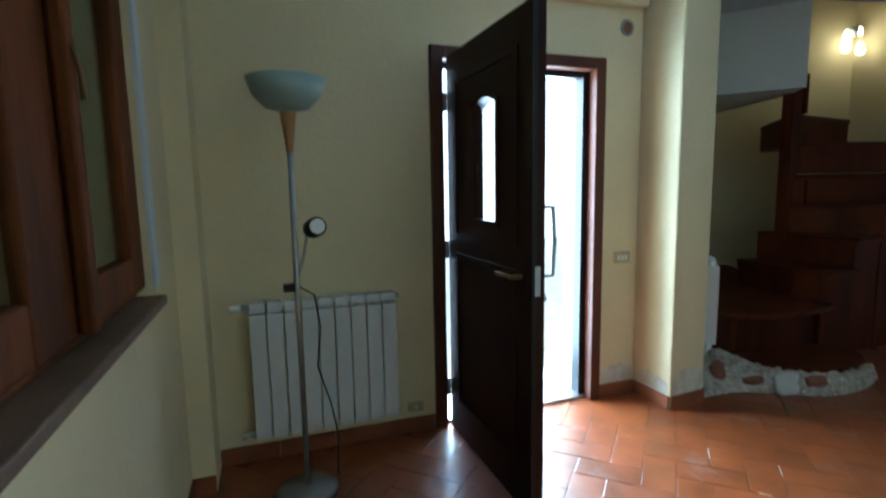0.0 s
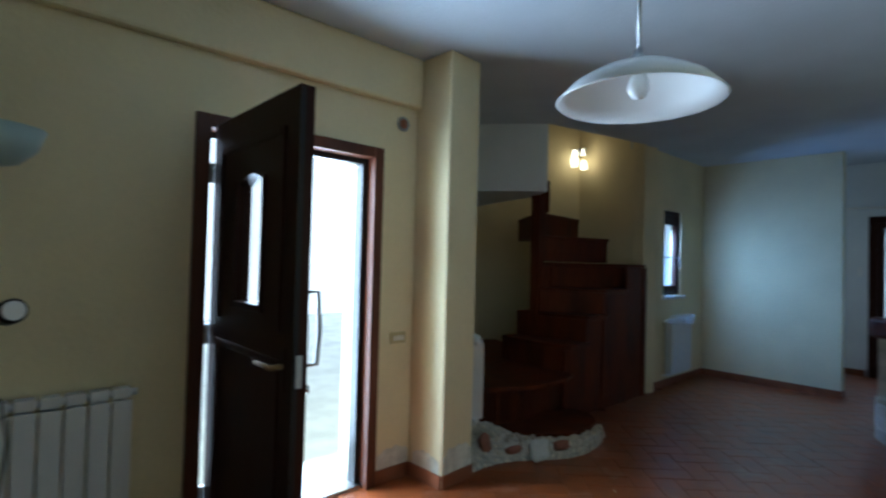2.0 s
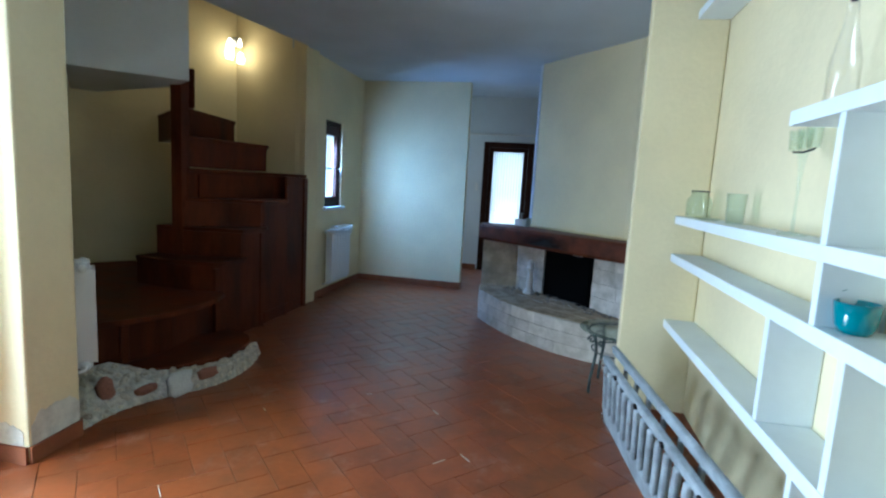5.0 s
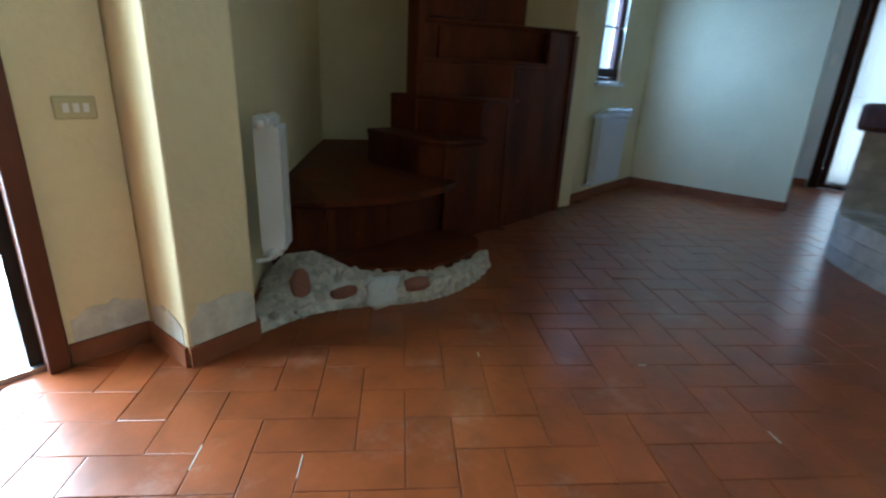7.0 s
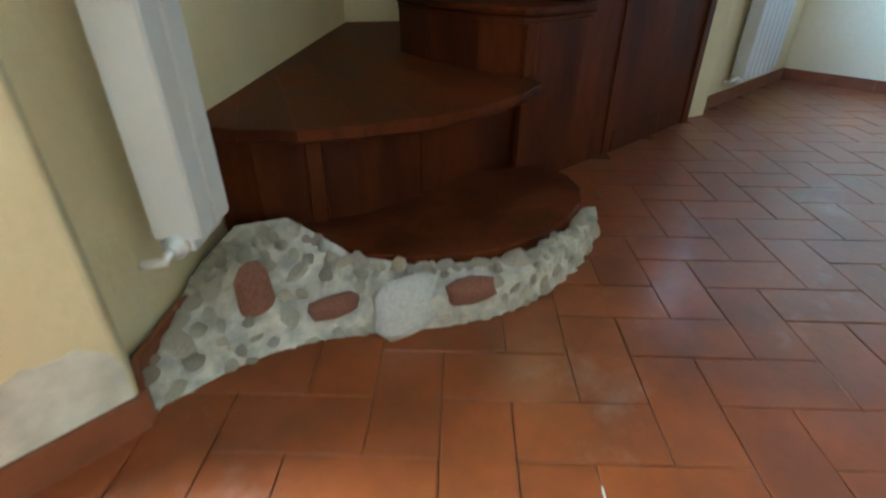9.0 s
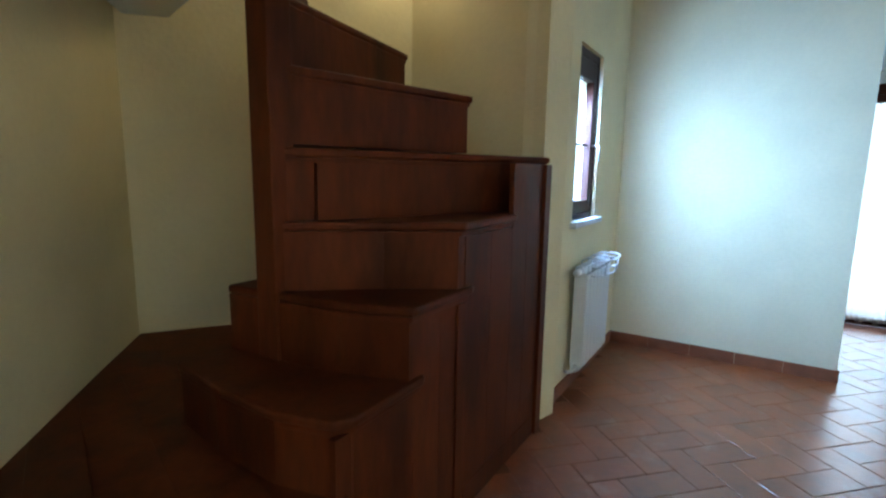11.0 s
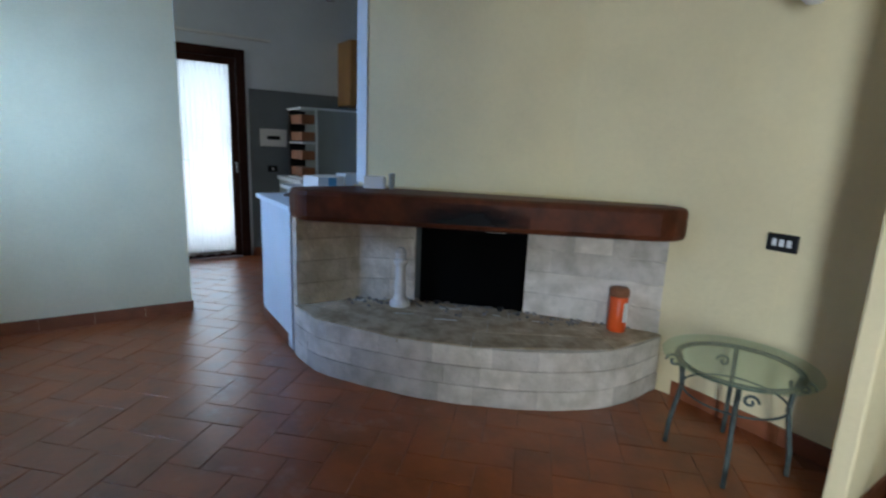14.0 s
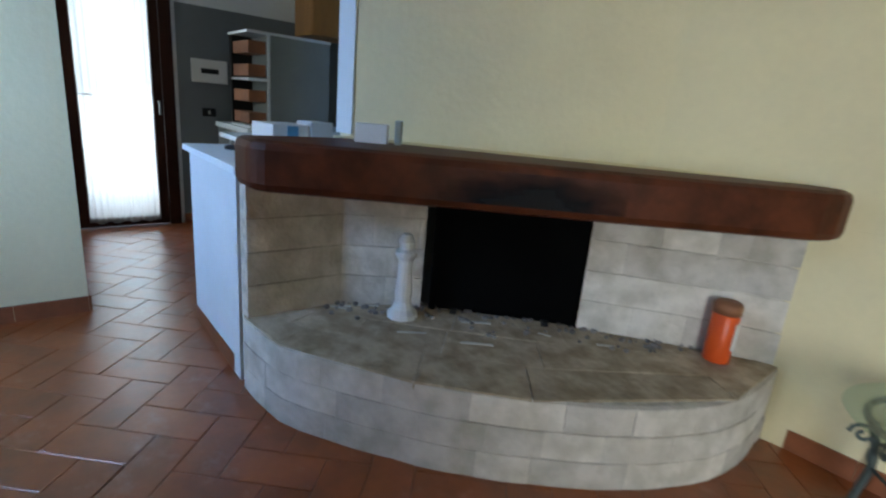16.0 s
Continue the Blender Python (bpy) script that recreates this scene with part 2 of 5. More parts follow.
floor = structure("floor", prism([(3.34, 3.2205), (10.2, 3.2205), (10.2, 3.9), (6.4, 3.9), (4.9, 4.9)], -0.12, -0.006, boxes((-1.6, 10.2, -3.2, 3.22, -0.12, -0.006))), M_GROUT, "terracotta tiles laid in a herringbone with dark joints")
structure("ground", boxes((-40, 60, 3.25, 60, -0.3, -0.04), (9.66, 60, -30, 3.25, -0.3, -0.04)), M_OUT, "pale concrete terrace outside")
structure("terrace_slab", boxes((0.4, 3.2, 3.24, 5.2, -0.04, -0.01)), M_OUT)
# Self-lit sheet stands in for the overexposed view beyond the door.
structure("backdrop", boxes((-30, 40, 12.0, 12.3, -0.3, 9)), M_OUTW, "glowing sheet in place of the overexposed outdoors")

cp = [(-0.6, -3), (-0.6, 3.2), (2.6, 3.2), (3.88, 3.76), (4.41, 3.16), (5.90, 2.86), (5.93, 3.1), (7.69, 3.1), (7.69, -3)]
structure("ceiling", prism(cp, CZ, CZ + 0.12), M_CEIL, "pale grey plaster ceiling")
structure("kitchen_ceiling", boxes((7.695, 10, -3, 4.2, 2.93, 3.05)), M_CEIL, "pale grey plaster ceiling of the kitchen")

wall("wall_north", (-0.6, YD), (2.56, YD), 0.34, 0, CZ, M_WALL, [(1.20 + 0.6, 2.23 + 0.6, -0.05, 2.11)])
structure("pillar", prism([(2.56, YD + 0.3), (2.575, 2.572), (2.867, 2.598), (2.88, 2.76), (2.88, 3.2)], 0, CZ), M_WALL, bevel=0.012)
structure("pilaster", boxes((XL - 0.02, 0.0, 2.66, YD + 0.01, 0, 2.46)), M_WALL)
wall("wall_stairwell_left", (2.86, 2.735), (4.81, 4.82), 0.2, 0, 5.2, M_WALL)
wall("wall_stairwell_back", (4.81, 4.82), (6.16, 3.93), 0.2, 0, 5.2, M_WALL)
wall("wall_stairwell_right", (6.16, 3.93), (5.88, 2.905), 0.2, 0, 5.2, M_WALL)
wall("wall_north_far", (5.9, 2.903), (XF + 0.1, 2.903), 0.13, 0, CZ, M_WALL, [(0.49, 0.97, 1.08, 2.12)])
structure("wall_far", boxes((XF, XF + 0.12, 1.40, 2.91, 0, CZ)), M_WALL)
# The unseen opening is made up to let the added fill through.
wall("wall_kitchen_north", (XF + 0.12, 3.2), (XK + 0.3, 3.2), 0.3, 0, 2.93, M_WHITE, [(0.3, 1.2, 1.1, 2.1)])
wall("wall_kitchen_east", (XK, 3.3), (XK, -3.0), 0.28, 0, 2.93, M_WHITE, [(3.3 - 1.34, 3.3 - 0.60, -0.05, 2.14)])
wall("wall_kitchen_south", (XK, -2.6), (4.2, -2.6), 0.2, 0, 2.93, M_WHITE)
wall("wall_south", (5.35, YS), (-0.6, YS), 0.2, 0, CZ, M_WALL)
wall("wall_west", (XL, YS - 0.2), (XL, YD + 0.2), 0.18, 0, CZ, M_WALL, [(1.1, 2.26 + 0.87, 1.02, 2.28)])
structure("pier", boxes((4.05, 4.12, YS + 0.002, -0.24, 0, CZ)), M_WALL, bevel=0.01)
structure("stairwell_ceiling", prism([(2.6, 2.6), (2.6, 5.2), (6.5, 5.2), (6.5, 2.6)], 5.2, 5.3), M_WHITE)
structure("stairwell_front_wall", boxes((2.6, 6.3, 2.70, 2.84, CZ + 0.12, 5.2)), M_WALL)
structure("upper_landing", prism([(3.88, 3.76), (4.84, 4.80), (5.0, 4.66), (4.66, 3.5), (4.41, 3.16)], 2.14, CZ + 0.12), M_WHITE, "white boxed underside of the upper landing")
structure("ceiling_beam", boxes((XL, 2.56, YD - 0.06, YD + 0.01, 2.46, CZ)), M_WALL, bevel=0.02)
structure("adjoining_room", boxes((-2.3, -2.2, -1.2, 4, 0, 2.8), (-2.2, -0.28, -1.2, -1.1, 0, 2.8), (-2.2, -0.28, 3.2, 3.3, 0, 2.8), (-2.2, -0.28, -1.1, 3.2, 2.7, 2.8)), M_WALL)

# chimney breast: the wall swings round into the slant above the mantel
bp = [(4.55, YS - 0.02), (4.55, YS + 0.001)]
for i in range(9):
    u = i / 8
    bp.append(((1 - u) ** 2 * 4.85 + 2 * u * (1 - u) * 5.22 + u * u * 5.62, (1 - u) ** 2 * -0.668 + 2 * u * (1 - u) * -0.66 + u * u * -0.43))
structure("chimney_breast", prism(bp + [(6.57, 0.436), (6.66, 0.455), (6.74, 0.35), (6.95, -2.0), (5.3, -2.0), (5.3, YS - 0.02)], 0.90, CZ), M_WALL, "cream plastered chimney breast above the mantel beam")
structure("breast_edge_strip", prism([(6.575, 0.440), (6.655, 0.459), (6.67, 0.47), (6.568, 0.449)], 1.04, CZ), M_WHITE)
structure("mantel_ledge", prism([(5.16, -0.63), (5.5, -0.302), (6.2, 0.348), (6.448, 0.552), (6.6, 0.52), (6.6, 0.40), (5.62, -0.5), (5.22, -0.66)], 0.87, 1.03), M_WALL, "plastered ledge behind the mantel beam")

low = [p for p in bp if p[0] < 5.16]
structure("wall_curve", prism(low + [(low[-1][0], YS - 0.02)], 0, 0.8998), M_WALL)

# skirting tiles
def skirting(p0, p1, h=0.085, t=0.012):
    d = Vector((p1[0] - p0[0], p1[1] - p0[1], 0))
    m = Matrix.Translation((p0[0], p0[1], 0)) @ Matrix.Rotation(math.atan2(d.y, d.x), 4, "Z")
    n = max(1, round(d.length / 0.32))
    bm = bmesh.new()
    for k in range(n):
        box(bm, d.length * k / n + 0.001, d.length * (k + 1) / n - 0.001, -t, 0.002, 0, h, m)
    structure("baseboard", bm, M_SKIRT)


for a, b in (((XL, 2.66), (0.0, 2.66)), ((0.0, YD), (1.15, YD)), ((2.28, YD), (2.555, YD)), ((2.56, 2.88), (2.572, 2.575)), ((2.575, 2.571), (2.867, 2.597)),
             ((2.868, 2.60), (2.881, 2.72)), ((2.881, 2.72), (3.10, 2.95)), ((5.90, 2.903), (XF, 2.903)), ((XF, 2.90), (XF, 1.40)), ((XF, 1.399), (XF + 0.12, 1.399)),
             ((XK, 0.56), (XK, -0.2)), ((XK, 2.9), (XK, 1.42)), ((5.06, YS), (4.13, YS)), ((4.12, YS), (4.12, -0.24)), ((4.12, -0.24), (4.05, -0.24)), ((4.05, -0.24), (4.05, YS)),
             ((4.04, YS), (XL, YS)), ((XL, YS), (XL, 2.66)), ((7.22, 0.96), (6.60, 0.96))):
    skirting(a, b) if (a, b) != ((7.22, 0.96), (6.60, 0.96)) else skirting(b, a)

# patches of pale damp-proofing low on the walls
def patch(name, p0, p1, z0, z1, seed):
    """A thin ragged skin of pale filler on the wall from p0 to p1."""
    rnd = random.Random(seed)
    d = Vector((p1[0] - p0[0], p1[1] - p0[1], 0))
    m = Matrix.Translation((p0[0], p0[1], 0)) @ Matrix.Rotation(math.atan2(d.y, d.x), 4, "Z")
    n = 14
    top = [z1 - (z1 - z0) * (0.16 * rnd.random() + 0.3 * abs(2 * i / n - 1) ** 3) for i in range(n + 1)]
    pts = [(d.length * i / n, z0) for i in range(n + 1)] + [(d.length * i / n, top[i]) for i in range(n, -1, -1)]
    bm = bmesh.new()
    fr = [bm.verts.new(m @ Vector((x, -0.0025, z))) for x, z in pts]
    bk = [bm.verts.new(m @ Vector((x, 0.001, z))) for x, z in pts]
    bm.faces.new(fr)
    for i in range(len(pts)):
        bm.faces.new([fr[i], fr[(i + 1) % len(pts)], bk[(i + 1) % len(pts)], bk[i]])
    structure(name, bm, M_FOG)


patch("wall_patch", (2.30, YD), (2.55, YD), 0.086, 0.22, 1)
patch("wall_patch", (2.59, 2.5735), (2.86, 2.597), 0.086, 0.26, 2)
patch("wall_patch", (2.5615, 2.85), (2.573, 2.60), 0.086, 0.20, 3)

# ---------- entrance door ----------
structure("door_1", boxes((1.155, 1.225, YD - 0.03, YD + 0.12, 0, 2.15), (2.206, 2.276, YD - 0.03, YD + 0.12, 0, 2.15), (1.225, 2.206, YD - 0.03, YD + 0.12, 2.08, 2.15)), M_FRAME, "dark reddish wooden entrance door frame", bevel=0.006)
structure("door_rebate", boxes((2.165, 2.206, YD + 0.05, YD + 0.13, 0.01, 2.08), (1.225, 2.206, YD + 0.06, YD + 0.13, 2.045, 2.08)), M_BLACK)
structure("threshold", boxes((1.16, 2.27, YD + 0.02, YD + 0.34, -0.02, 0.02)), M_METAL, "metal strip along the door sill")
leaf = thing("entrance_door", 1.245, 2.865, 0, "dark panelled wooden entrance door standing open, with an arched window", "door", rz=-89)
W0, W1, WZ0, WZ1 = 0.33, 0.60, 1.24, 1.80
bm = boxes((0, W0, 0, 0.06, 0.01, 2.09), (W1, 0.90, 0, 0.06, 0.01, 2.09), (W0, W1, 0, 0.06, 0.01, WZ0))
arch = [(W0, 2.09), (W0, WZ1 - 0.04)] + [(W0 + (W1 - W0) * i / 8, WZ1 - 0.04 + 0.04 * math.sin(math.pi * i / 8)) for i in range(1, 8)] + [(W1, WZ1 - 0.04), (W1, 2.09)]
fr = [bm.verts.new((x, 0, z)) for x, z in arch]
bk = [bm.verts.new((x, 0.06, z)) for x, z in arch]
bm.faces.new(fr), bm.faces.new(bk[::-1])
for i in range(len(arch)):
    bm.faces.new([fr[i], bk[i], bk[(i + 1) % len(arch)], fr[(i + 1) % len(arch)]])
part("leaf", bm, M_DOOR, leaf)
part("window_moulding", boxes((W0 - 0.03, W0, -0.012, 0, WZ0 - 0.03, WZ1 - 0.02), (W1, W1 + 0.03, -0.012, 0, WZ0 - 0.03, WZ1 - 0.02), (W0, W1, -0.012, 0, WZ0 - 0.03, WZ0)), M_DOOR, leaf, bevel=0.004)
part("panel_moulding", boxes((0.12, 0.15, -0.01, 0, 0.2, 1.05), (0.77, 0.80, -0.01, 0, 0.2, 1.05), (0.15, 0.77, -0.01, 0, 0.2, 0.23), (0.15, 0.77, -0.01, 0, 1.02, 1.05),
                             (0.12, 0.15, -0.01, 0, 1.15, 1.95), (0.77, 0.80, -0.01, 0, 1.15, 1.95), (0.15, 0.77, -0.01, 0, 1.92, 1.95)), M_DOOR, leaf, bevel=0.004)
part("edge_seal", boxes((0.90, 0.906, 0.0, 0.02, 0.02, 2.08)), M_BLACK, leaf)
part("lever_handle", tube([(0.83, -0.055, 1.03), (0.80, -0.06, 1.035), (0.70, -0.055, 1.03)], 0.009, bm=tube([(0.83, 0, 1.03), (0.83, -0.055, 1.03)], 0.011)), M_BRASS, leaf, "dull brass lever handle", smooth=True)
part("handle_plate", boxes((0.81, 0.85, -0.006, 0, 0.93, 1.10)), M_DOOR, leaf, bevel=0.003)
part("pull_bar", tube([(0.86, 0.06, 1.31), (0.86, 0.12, 1.31), (0.86, 0.13, 1.17), (0.86, 0.12, 1.03), (0.86, 0.06, 1.03)], 0.010), M_METAL, leaf, "bent grey pull bar", smooth=True)
part("lock_cylinder", tube([(0.86, 0.06, 0.94), (0.86, 0.085, 0.94)], 0.018), M_CHROME, leaf, smooth=True)
part("lock_plate", boxes((0.9065, 0.909, 0.012, 0.036, 0.96, 1.08)), M_METAL, leaf)
part("pane", boxes((W0, W1, 0.027, 0.033, WZ0, WZ1)), M_GLASS, leaf).visible_shadow = False
for z in (0.25, 1.05, 1.85):
    part("hinge", tube([(0.0, -0.012, z - 0.05), (0.0, -0.012, z + 0.05)], 0.011), M_METAL, leaf, smooth=True)


# ---------- windows ----------
def window_frame(name, x0, x1, z0, z1, y, w=0.055, d=0.06, mat=M_DOOR, bars=(), glass_mat=M_GLASS):
    """A framed pane in a wall that runs along x."""
    win = structure(name, boxes((x0, x0 + w, y, y + d, z0, z1), (x1 - w, x1, y, y + d, z0, z1), (x0 + w, x1 - w, y, y + d, z0, z0 + w), (x0 + w, x1 - w, y, y + d, z1 - w, z1)), mat, bevel=0.005)
    s = 0.045
    a, b, c, e = x0 + w + 0.002, x1 - w - 0.002, z0 + w + 0.002, z1 - w - 0.002
    part("sash", boxes((a, a + s, y - 0.012, y + d - 0.02, c, e), (b - s, b, y - 0.012, y + d - 0.02, c, e), (a + s, b - s, y - 0.012, y + d - 0.02, c, c + s), (a + s, b - s, y - 0.012, y + d - 0.02, e - s, e)), mat, win, bevel=0.004)
    part("pane", boxes((a + s, b - s, y + 0.015, y + 0.021, c + s, e - s)), glass_mat, win).visible_shadow = False
    return win


w1 = structure("window_1", boxes((6.392, 6.425, YD + 0.03, YD + 0.10, 1.085, 2.118), (6.835, 6.868, YD + 0.03, YD + 0.10, 1.085, 2.118), (6.425, 6.835, YD + 0.03, YD + 0.10, 1.085, 1.12), (6.425, 6.835, YD + 0.03, YD + 0.10, 2.07, 2.118)), M_DOOR, bevel=0.005)
part("sash", boxes((6.427, 6.47, YD + 0.035, YD + 0.085, 1.122, 2.068), (6.765, 6.833, YD + 0.035, YD + 0.085, 1.122, 2.068), (6.47, 6.765, YD + 0.035, YD + 0.085, 1.122, 1.20), (6.47, 6.765, YD + 0.035, YD + 0.085, 1.95, 2.068)), M_DOOR, w1, bevel=0.004)
part("pane", boxes((6.47, 6.765, YD + 0.06, YD + 0.066, 1.20, 1.95)), M_GLASS, w1).visible_shadow = False
part("window_handle", tube([(6.80, YD + 0.035, 1.55), (6.80, YD - 0.012, 1.55), (6.80, YD - 0.015, 1.45)], 0.008), M_METAL, w1, smooth=True)
part("glazing_bar", boxes((6.47, 6.765, YD + 0.052, YD + 0.074, 1.545, 1.558)), M_DOOR, w1)
structure("window_sill", boxes((6.35, 6.93, YD - 0.03, YD + 0.03, 1.045, 1.083)), M_WHITE, bevel=0.006)

# wide internal window on the west side
win = tagged(new("window_2"), "varnished wooden two-leaf internal window over a brown sill", kind="structure")
X0 = XL - 0.03
def yz(y0, y1, z0, z1, t=0.05, x=X0):
    return (x - t, x, y0, y1, z0, z1)
part("outer_frame", boxes(yz(2.15, 2.255, 1.06, 2.28), yz(0.25, 2.15, 2.19, 2.28), yz(0.25, 2.15, 1.055, 1.075)), M_WINWOOD, win, bevel=0.008)
sash_r = part("sash", boxes(yz(2.06, 2.15, 1.077, 2.19, x=X0 + 0.012), yz(1.585, 1.65, 1.077, 2.19, x=X0 + 0.012), yz(1.65, 2.06, 1.077, 1.19, x=X0 + 0.012), yz(1.65, 2.06, 2.10, 2.19, x=X0 + 0.012)), M_WINWOOD, win, bevel=0.008)
sash_l = part("sash", boxes(yz(1.34, 1.575, 1.077, 2.19, x=X0 + 0.006), yz(0.35, 0.45, 1.077, 2.19, x=X0 + 0.006), yz(0.45, 1.34, 1.077, 1.20, x=X0 + 0.006), yz(0.45, 1.34, 2.10, 2.19, x=X0 + 0.006)), M_WINWOOD, win, bevel=0.008)
part("bolt_rail", boxes((X0 + 0.012, X0 + 0.045, 1.545, 1.60, 1.08, 2.19)), M_WINWOOD, win, "dark cover strip between the two leaves", bevel=0.008)
part("pane", boxes(yz(1.65, 2.06, 1.19, 2.10, 0.006, X0 - 0.01)), M_DGLASS, win)
part("pane", boxes(yz(0.45, 1.34, 1.20, 2.10, 0.006, X0 - 0.01)), M_DGLASS, win)
part("window_catch", tube([(X0 + 0.045, 1.57, 1.72), (X0 + 0.06, 1.57, 1.66), (X0 + 0.06, 1.57, 1.60)], 0.007), M_BRASS, win, smooth=True)
structure("window_sill", boxes((XL - 0.17, XL + 0.055, 0.2, 2.14, 1.02, 1.052)), M_SILL, "brown stone sill under the internal window", bevel=0.006)
structure("window_reveal", boxes((XL - 0.01, XL + 0.004, 2.257, 2.33, 1.06, 2.30)), M_WHITE)


# ---------- radiators ----------
def radiator(x, y, z, n, h, rz, label, pitch=0.08, depth=0.09, closed=False):
    r = thing("radiator", x, y, z, label, "radiator", rz=rz)
    for i in range(n):
        a = i * pitch
        for name, q in (("front_panel", (a + 0.0035, a + pitch - 0.0035, -depth, -depth + 0.012, 0.03, h - 0.05)), ("fin", (a + pitch / 2 - 0.004, a + pitch / 2 + 0.004, -depth + 0.012, -0.031, 0.041, h - 0.046)),
                        ("top_cap", (a + 0.006, a + pitch - 0.006, -depth * 0.8, -0.012, h - 0.045, h)), ("bottom_cap", (a + 0.006, a + pitch - 0.006, -depth * 0.8, -0.012, 0, 0.04)),
                        ("back_tube", (a + 0.012, a + pitch - 0.012, -0.03, -0.018, 0.041, h - 0.046))):
            part(name, boxes(q), M_RAD, r, bevel=0.003 if "cap" in name or "panel" in name else 0)
    if closed:
        for a in (-0.004, n * pitch):
            part("end_panel", boxes((a, a + 0.004, -depth + 0.002, -0.012, 0.035, h - 0.04)), M_RAD, r, bevel=0.0015)
            part("end_boss", tube([(a - 0.012, -depth / 2, h - 0.02), (a + 0.016, -depth / 2, h - 0.02)], 0.026, 20), M_RAD, r, smooth=True)
            part("end_boss", tube([(a - 0.012, -depth / 2, 0.018), (a + 0.016, -depth / 2, 0.018)], 0.026, 20), M_RAD, r, smooth=True)
    for z in (0.02, h - 0.025):
        part("pipe", tube([(-0.03, -depth / 2, z), (n * pitch + 0.02, -depth / 2, z)], 0.016), M_RAD, r, smooth=True)
    part("valve", tube([(-0.03, -depth / 2, 0.02), (-0.05, -depth / 2, 0.02), (-0.055, -depth / 2, 0.01), (-0.055, -0.0, 0.0)], 0.010), M_WHITEP, r, smooth=True)
    part("valve_knob", tube([(-0.03, -depth / 2, h - 0.025), (-0.085, -depth / 2, h - 0.025)], 0.02), M_WHITEP, r, smooth=True)
    for x in (pitch, pitch * (n - 1)):
        part("bracket", boxes((x, x + 0.02, -0.03, 0.01, h - 0.12, h - 0.1)), M_RAD, r)
    return r


radiator(0.175, YD - 0.012, 0.145, 9, 0.70, 0, "white ribbed radiator on the wall behind a floor lamp", pitch=0.0825)
radiator(6.40, YD - 0.012, 0.15, 7, 0.66, 0, "white ribbed radiator under the small window", closed=True)
radiator(3.002, 2.789, 0.28, 2, 0.61, 46.6, "narrow white radiator on the slanted stair wall", pitch=0.076, depth=0.115, closed=True)

# ---------- wire airer hooked over the far radiator ----------
rack = thing("radiator_airer", 6.68, YD - 0.06, 0.80, "thin white wire airer hooked over the far radiator", "rack")
for k, z in enumerate((0.045, 0.0, -0.05)):
    part("wire", tube([(-0.22 * math.cos(math.pi * i / 16), -0.05 - (0.10 - 0.012 * k) * math.sin(math.pi * i / 16), z) for i in range(17)], 0.006, 8), M_RAD, rack, smooth=True)
for x in (-0.15, 0.0, 0.15):
    y = -0.05 - 0.10 * math.sqrt(max(0.0, 1 - (x / 0.22) ** 2))
    part("hook", tube([(x, 0.035, -0.03), (x, 0.035, 0.025), (x, 0.0, 0.05), (x, y, 0.045), (x, y + 0.01, -0.05)], 0.005, 8), M_RAD, rack, smooth=True)

# ---------- floor lamp ----------
lamp = thing("floor_lamp", 0.40, 2.52, 0, "grey uplighter floor lamp with glass bowl and small reading arm", "lamp")
part("base", lathe([(0.0, 0), (0.135, 0.0), (0.14, 0.012), (0.12, 0.028), (0.02, 0.04), (0.0, 0.04)], 36), M_METAL, lamp, smooth=True)
part("pole", tube([(0, 0, 0.03), (0.0, 0, 0.9), (0.0, 0, 1.62)], 0.013), M_METAL, lamp, smooth=True)
part("collar", lathe([(0.014, 1.56), (0.018, 1.60), (0.034, 1.72), (0.034, 1.725), (0.0, 1.725)], 24), M_PINE, lamp, "orange-brown tapered collar", smooth=True)
part("shade", lathe([(0.03, 1.725), (0.09, 1.74), (0.14, 1.79), (0.165, 1.86), (0.160, 1.86), (0.135, 1.795), (0.085, 1.75), (0.02, 1.735)], 40), M_BOWL, lamp, "frosted bluish glass bowl", smooth=True)
part("reading_arm", tube([(0.0, 0, 1.00), (0.02, -0.01, 1.06), (0.035, -0.02, 1.12), (0.05, -0.03, 1.19), (0.08, -0.04, 1.215)], 0.007), M_METAL, lamp, smooth=True)
part("reading_shade", tube([(0.075, -0.02, 1.225), (0.085, -0.06, 1.235), (0.09, -0.085, 1.24)], 0.042, 20), M_BLACK, lamp, smooth=True)
part("reading_bulb", tube([(0.09, -0.084, 1.24), (0.092, -0.092, 1.241)], 0.033, 20), M_MILK, lamp)
part("switch_knob", boxes((-0.06, -0.01, -0.02, 0.02, 0.95, 0.985)), M_BLACK, lamp, bevel=0.005)
part("cord", tube([(0.01, -0.01, 0.97), (0.07, -0.02, 0.93), (0.09, -0.02, 0.78), (0.07, -0.02, 0.6), (0.12, -0.02, 0.42), (0.15, -0.01, 0.25), (0.14, 0.0, 0.05)], 0.004, 6), M_BLACK, lamp, smooth=True)


# ---------- switches and small wall things ----------
def plate(name, x, y, z, w, h, rz, mat, label, keys=3, kmat=M_WHITEP):
    p = thing(name, x, y, z, label, "switch", rz=rz)
    part("cover", boxes((-w / 2, w / 2, -0.012, 0, -h / 2, h / 2)), mat, p, bevel=0.006)
    for k in range(keys):
        c = (k - (keys - 1) / 2) * w * 0.23
        part("key", boxes((c - w * 0.075, c + w * 0.075, -0.018, -0.012, -h * 0.2, h * 0.2)), kmat, p, bevel=0.002)
    return p


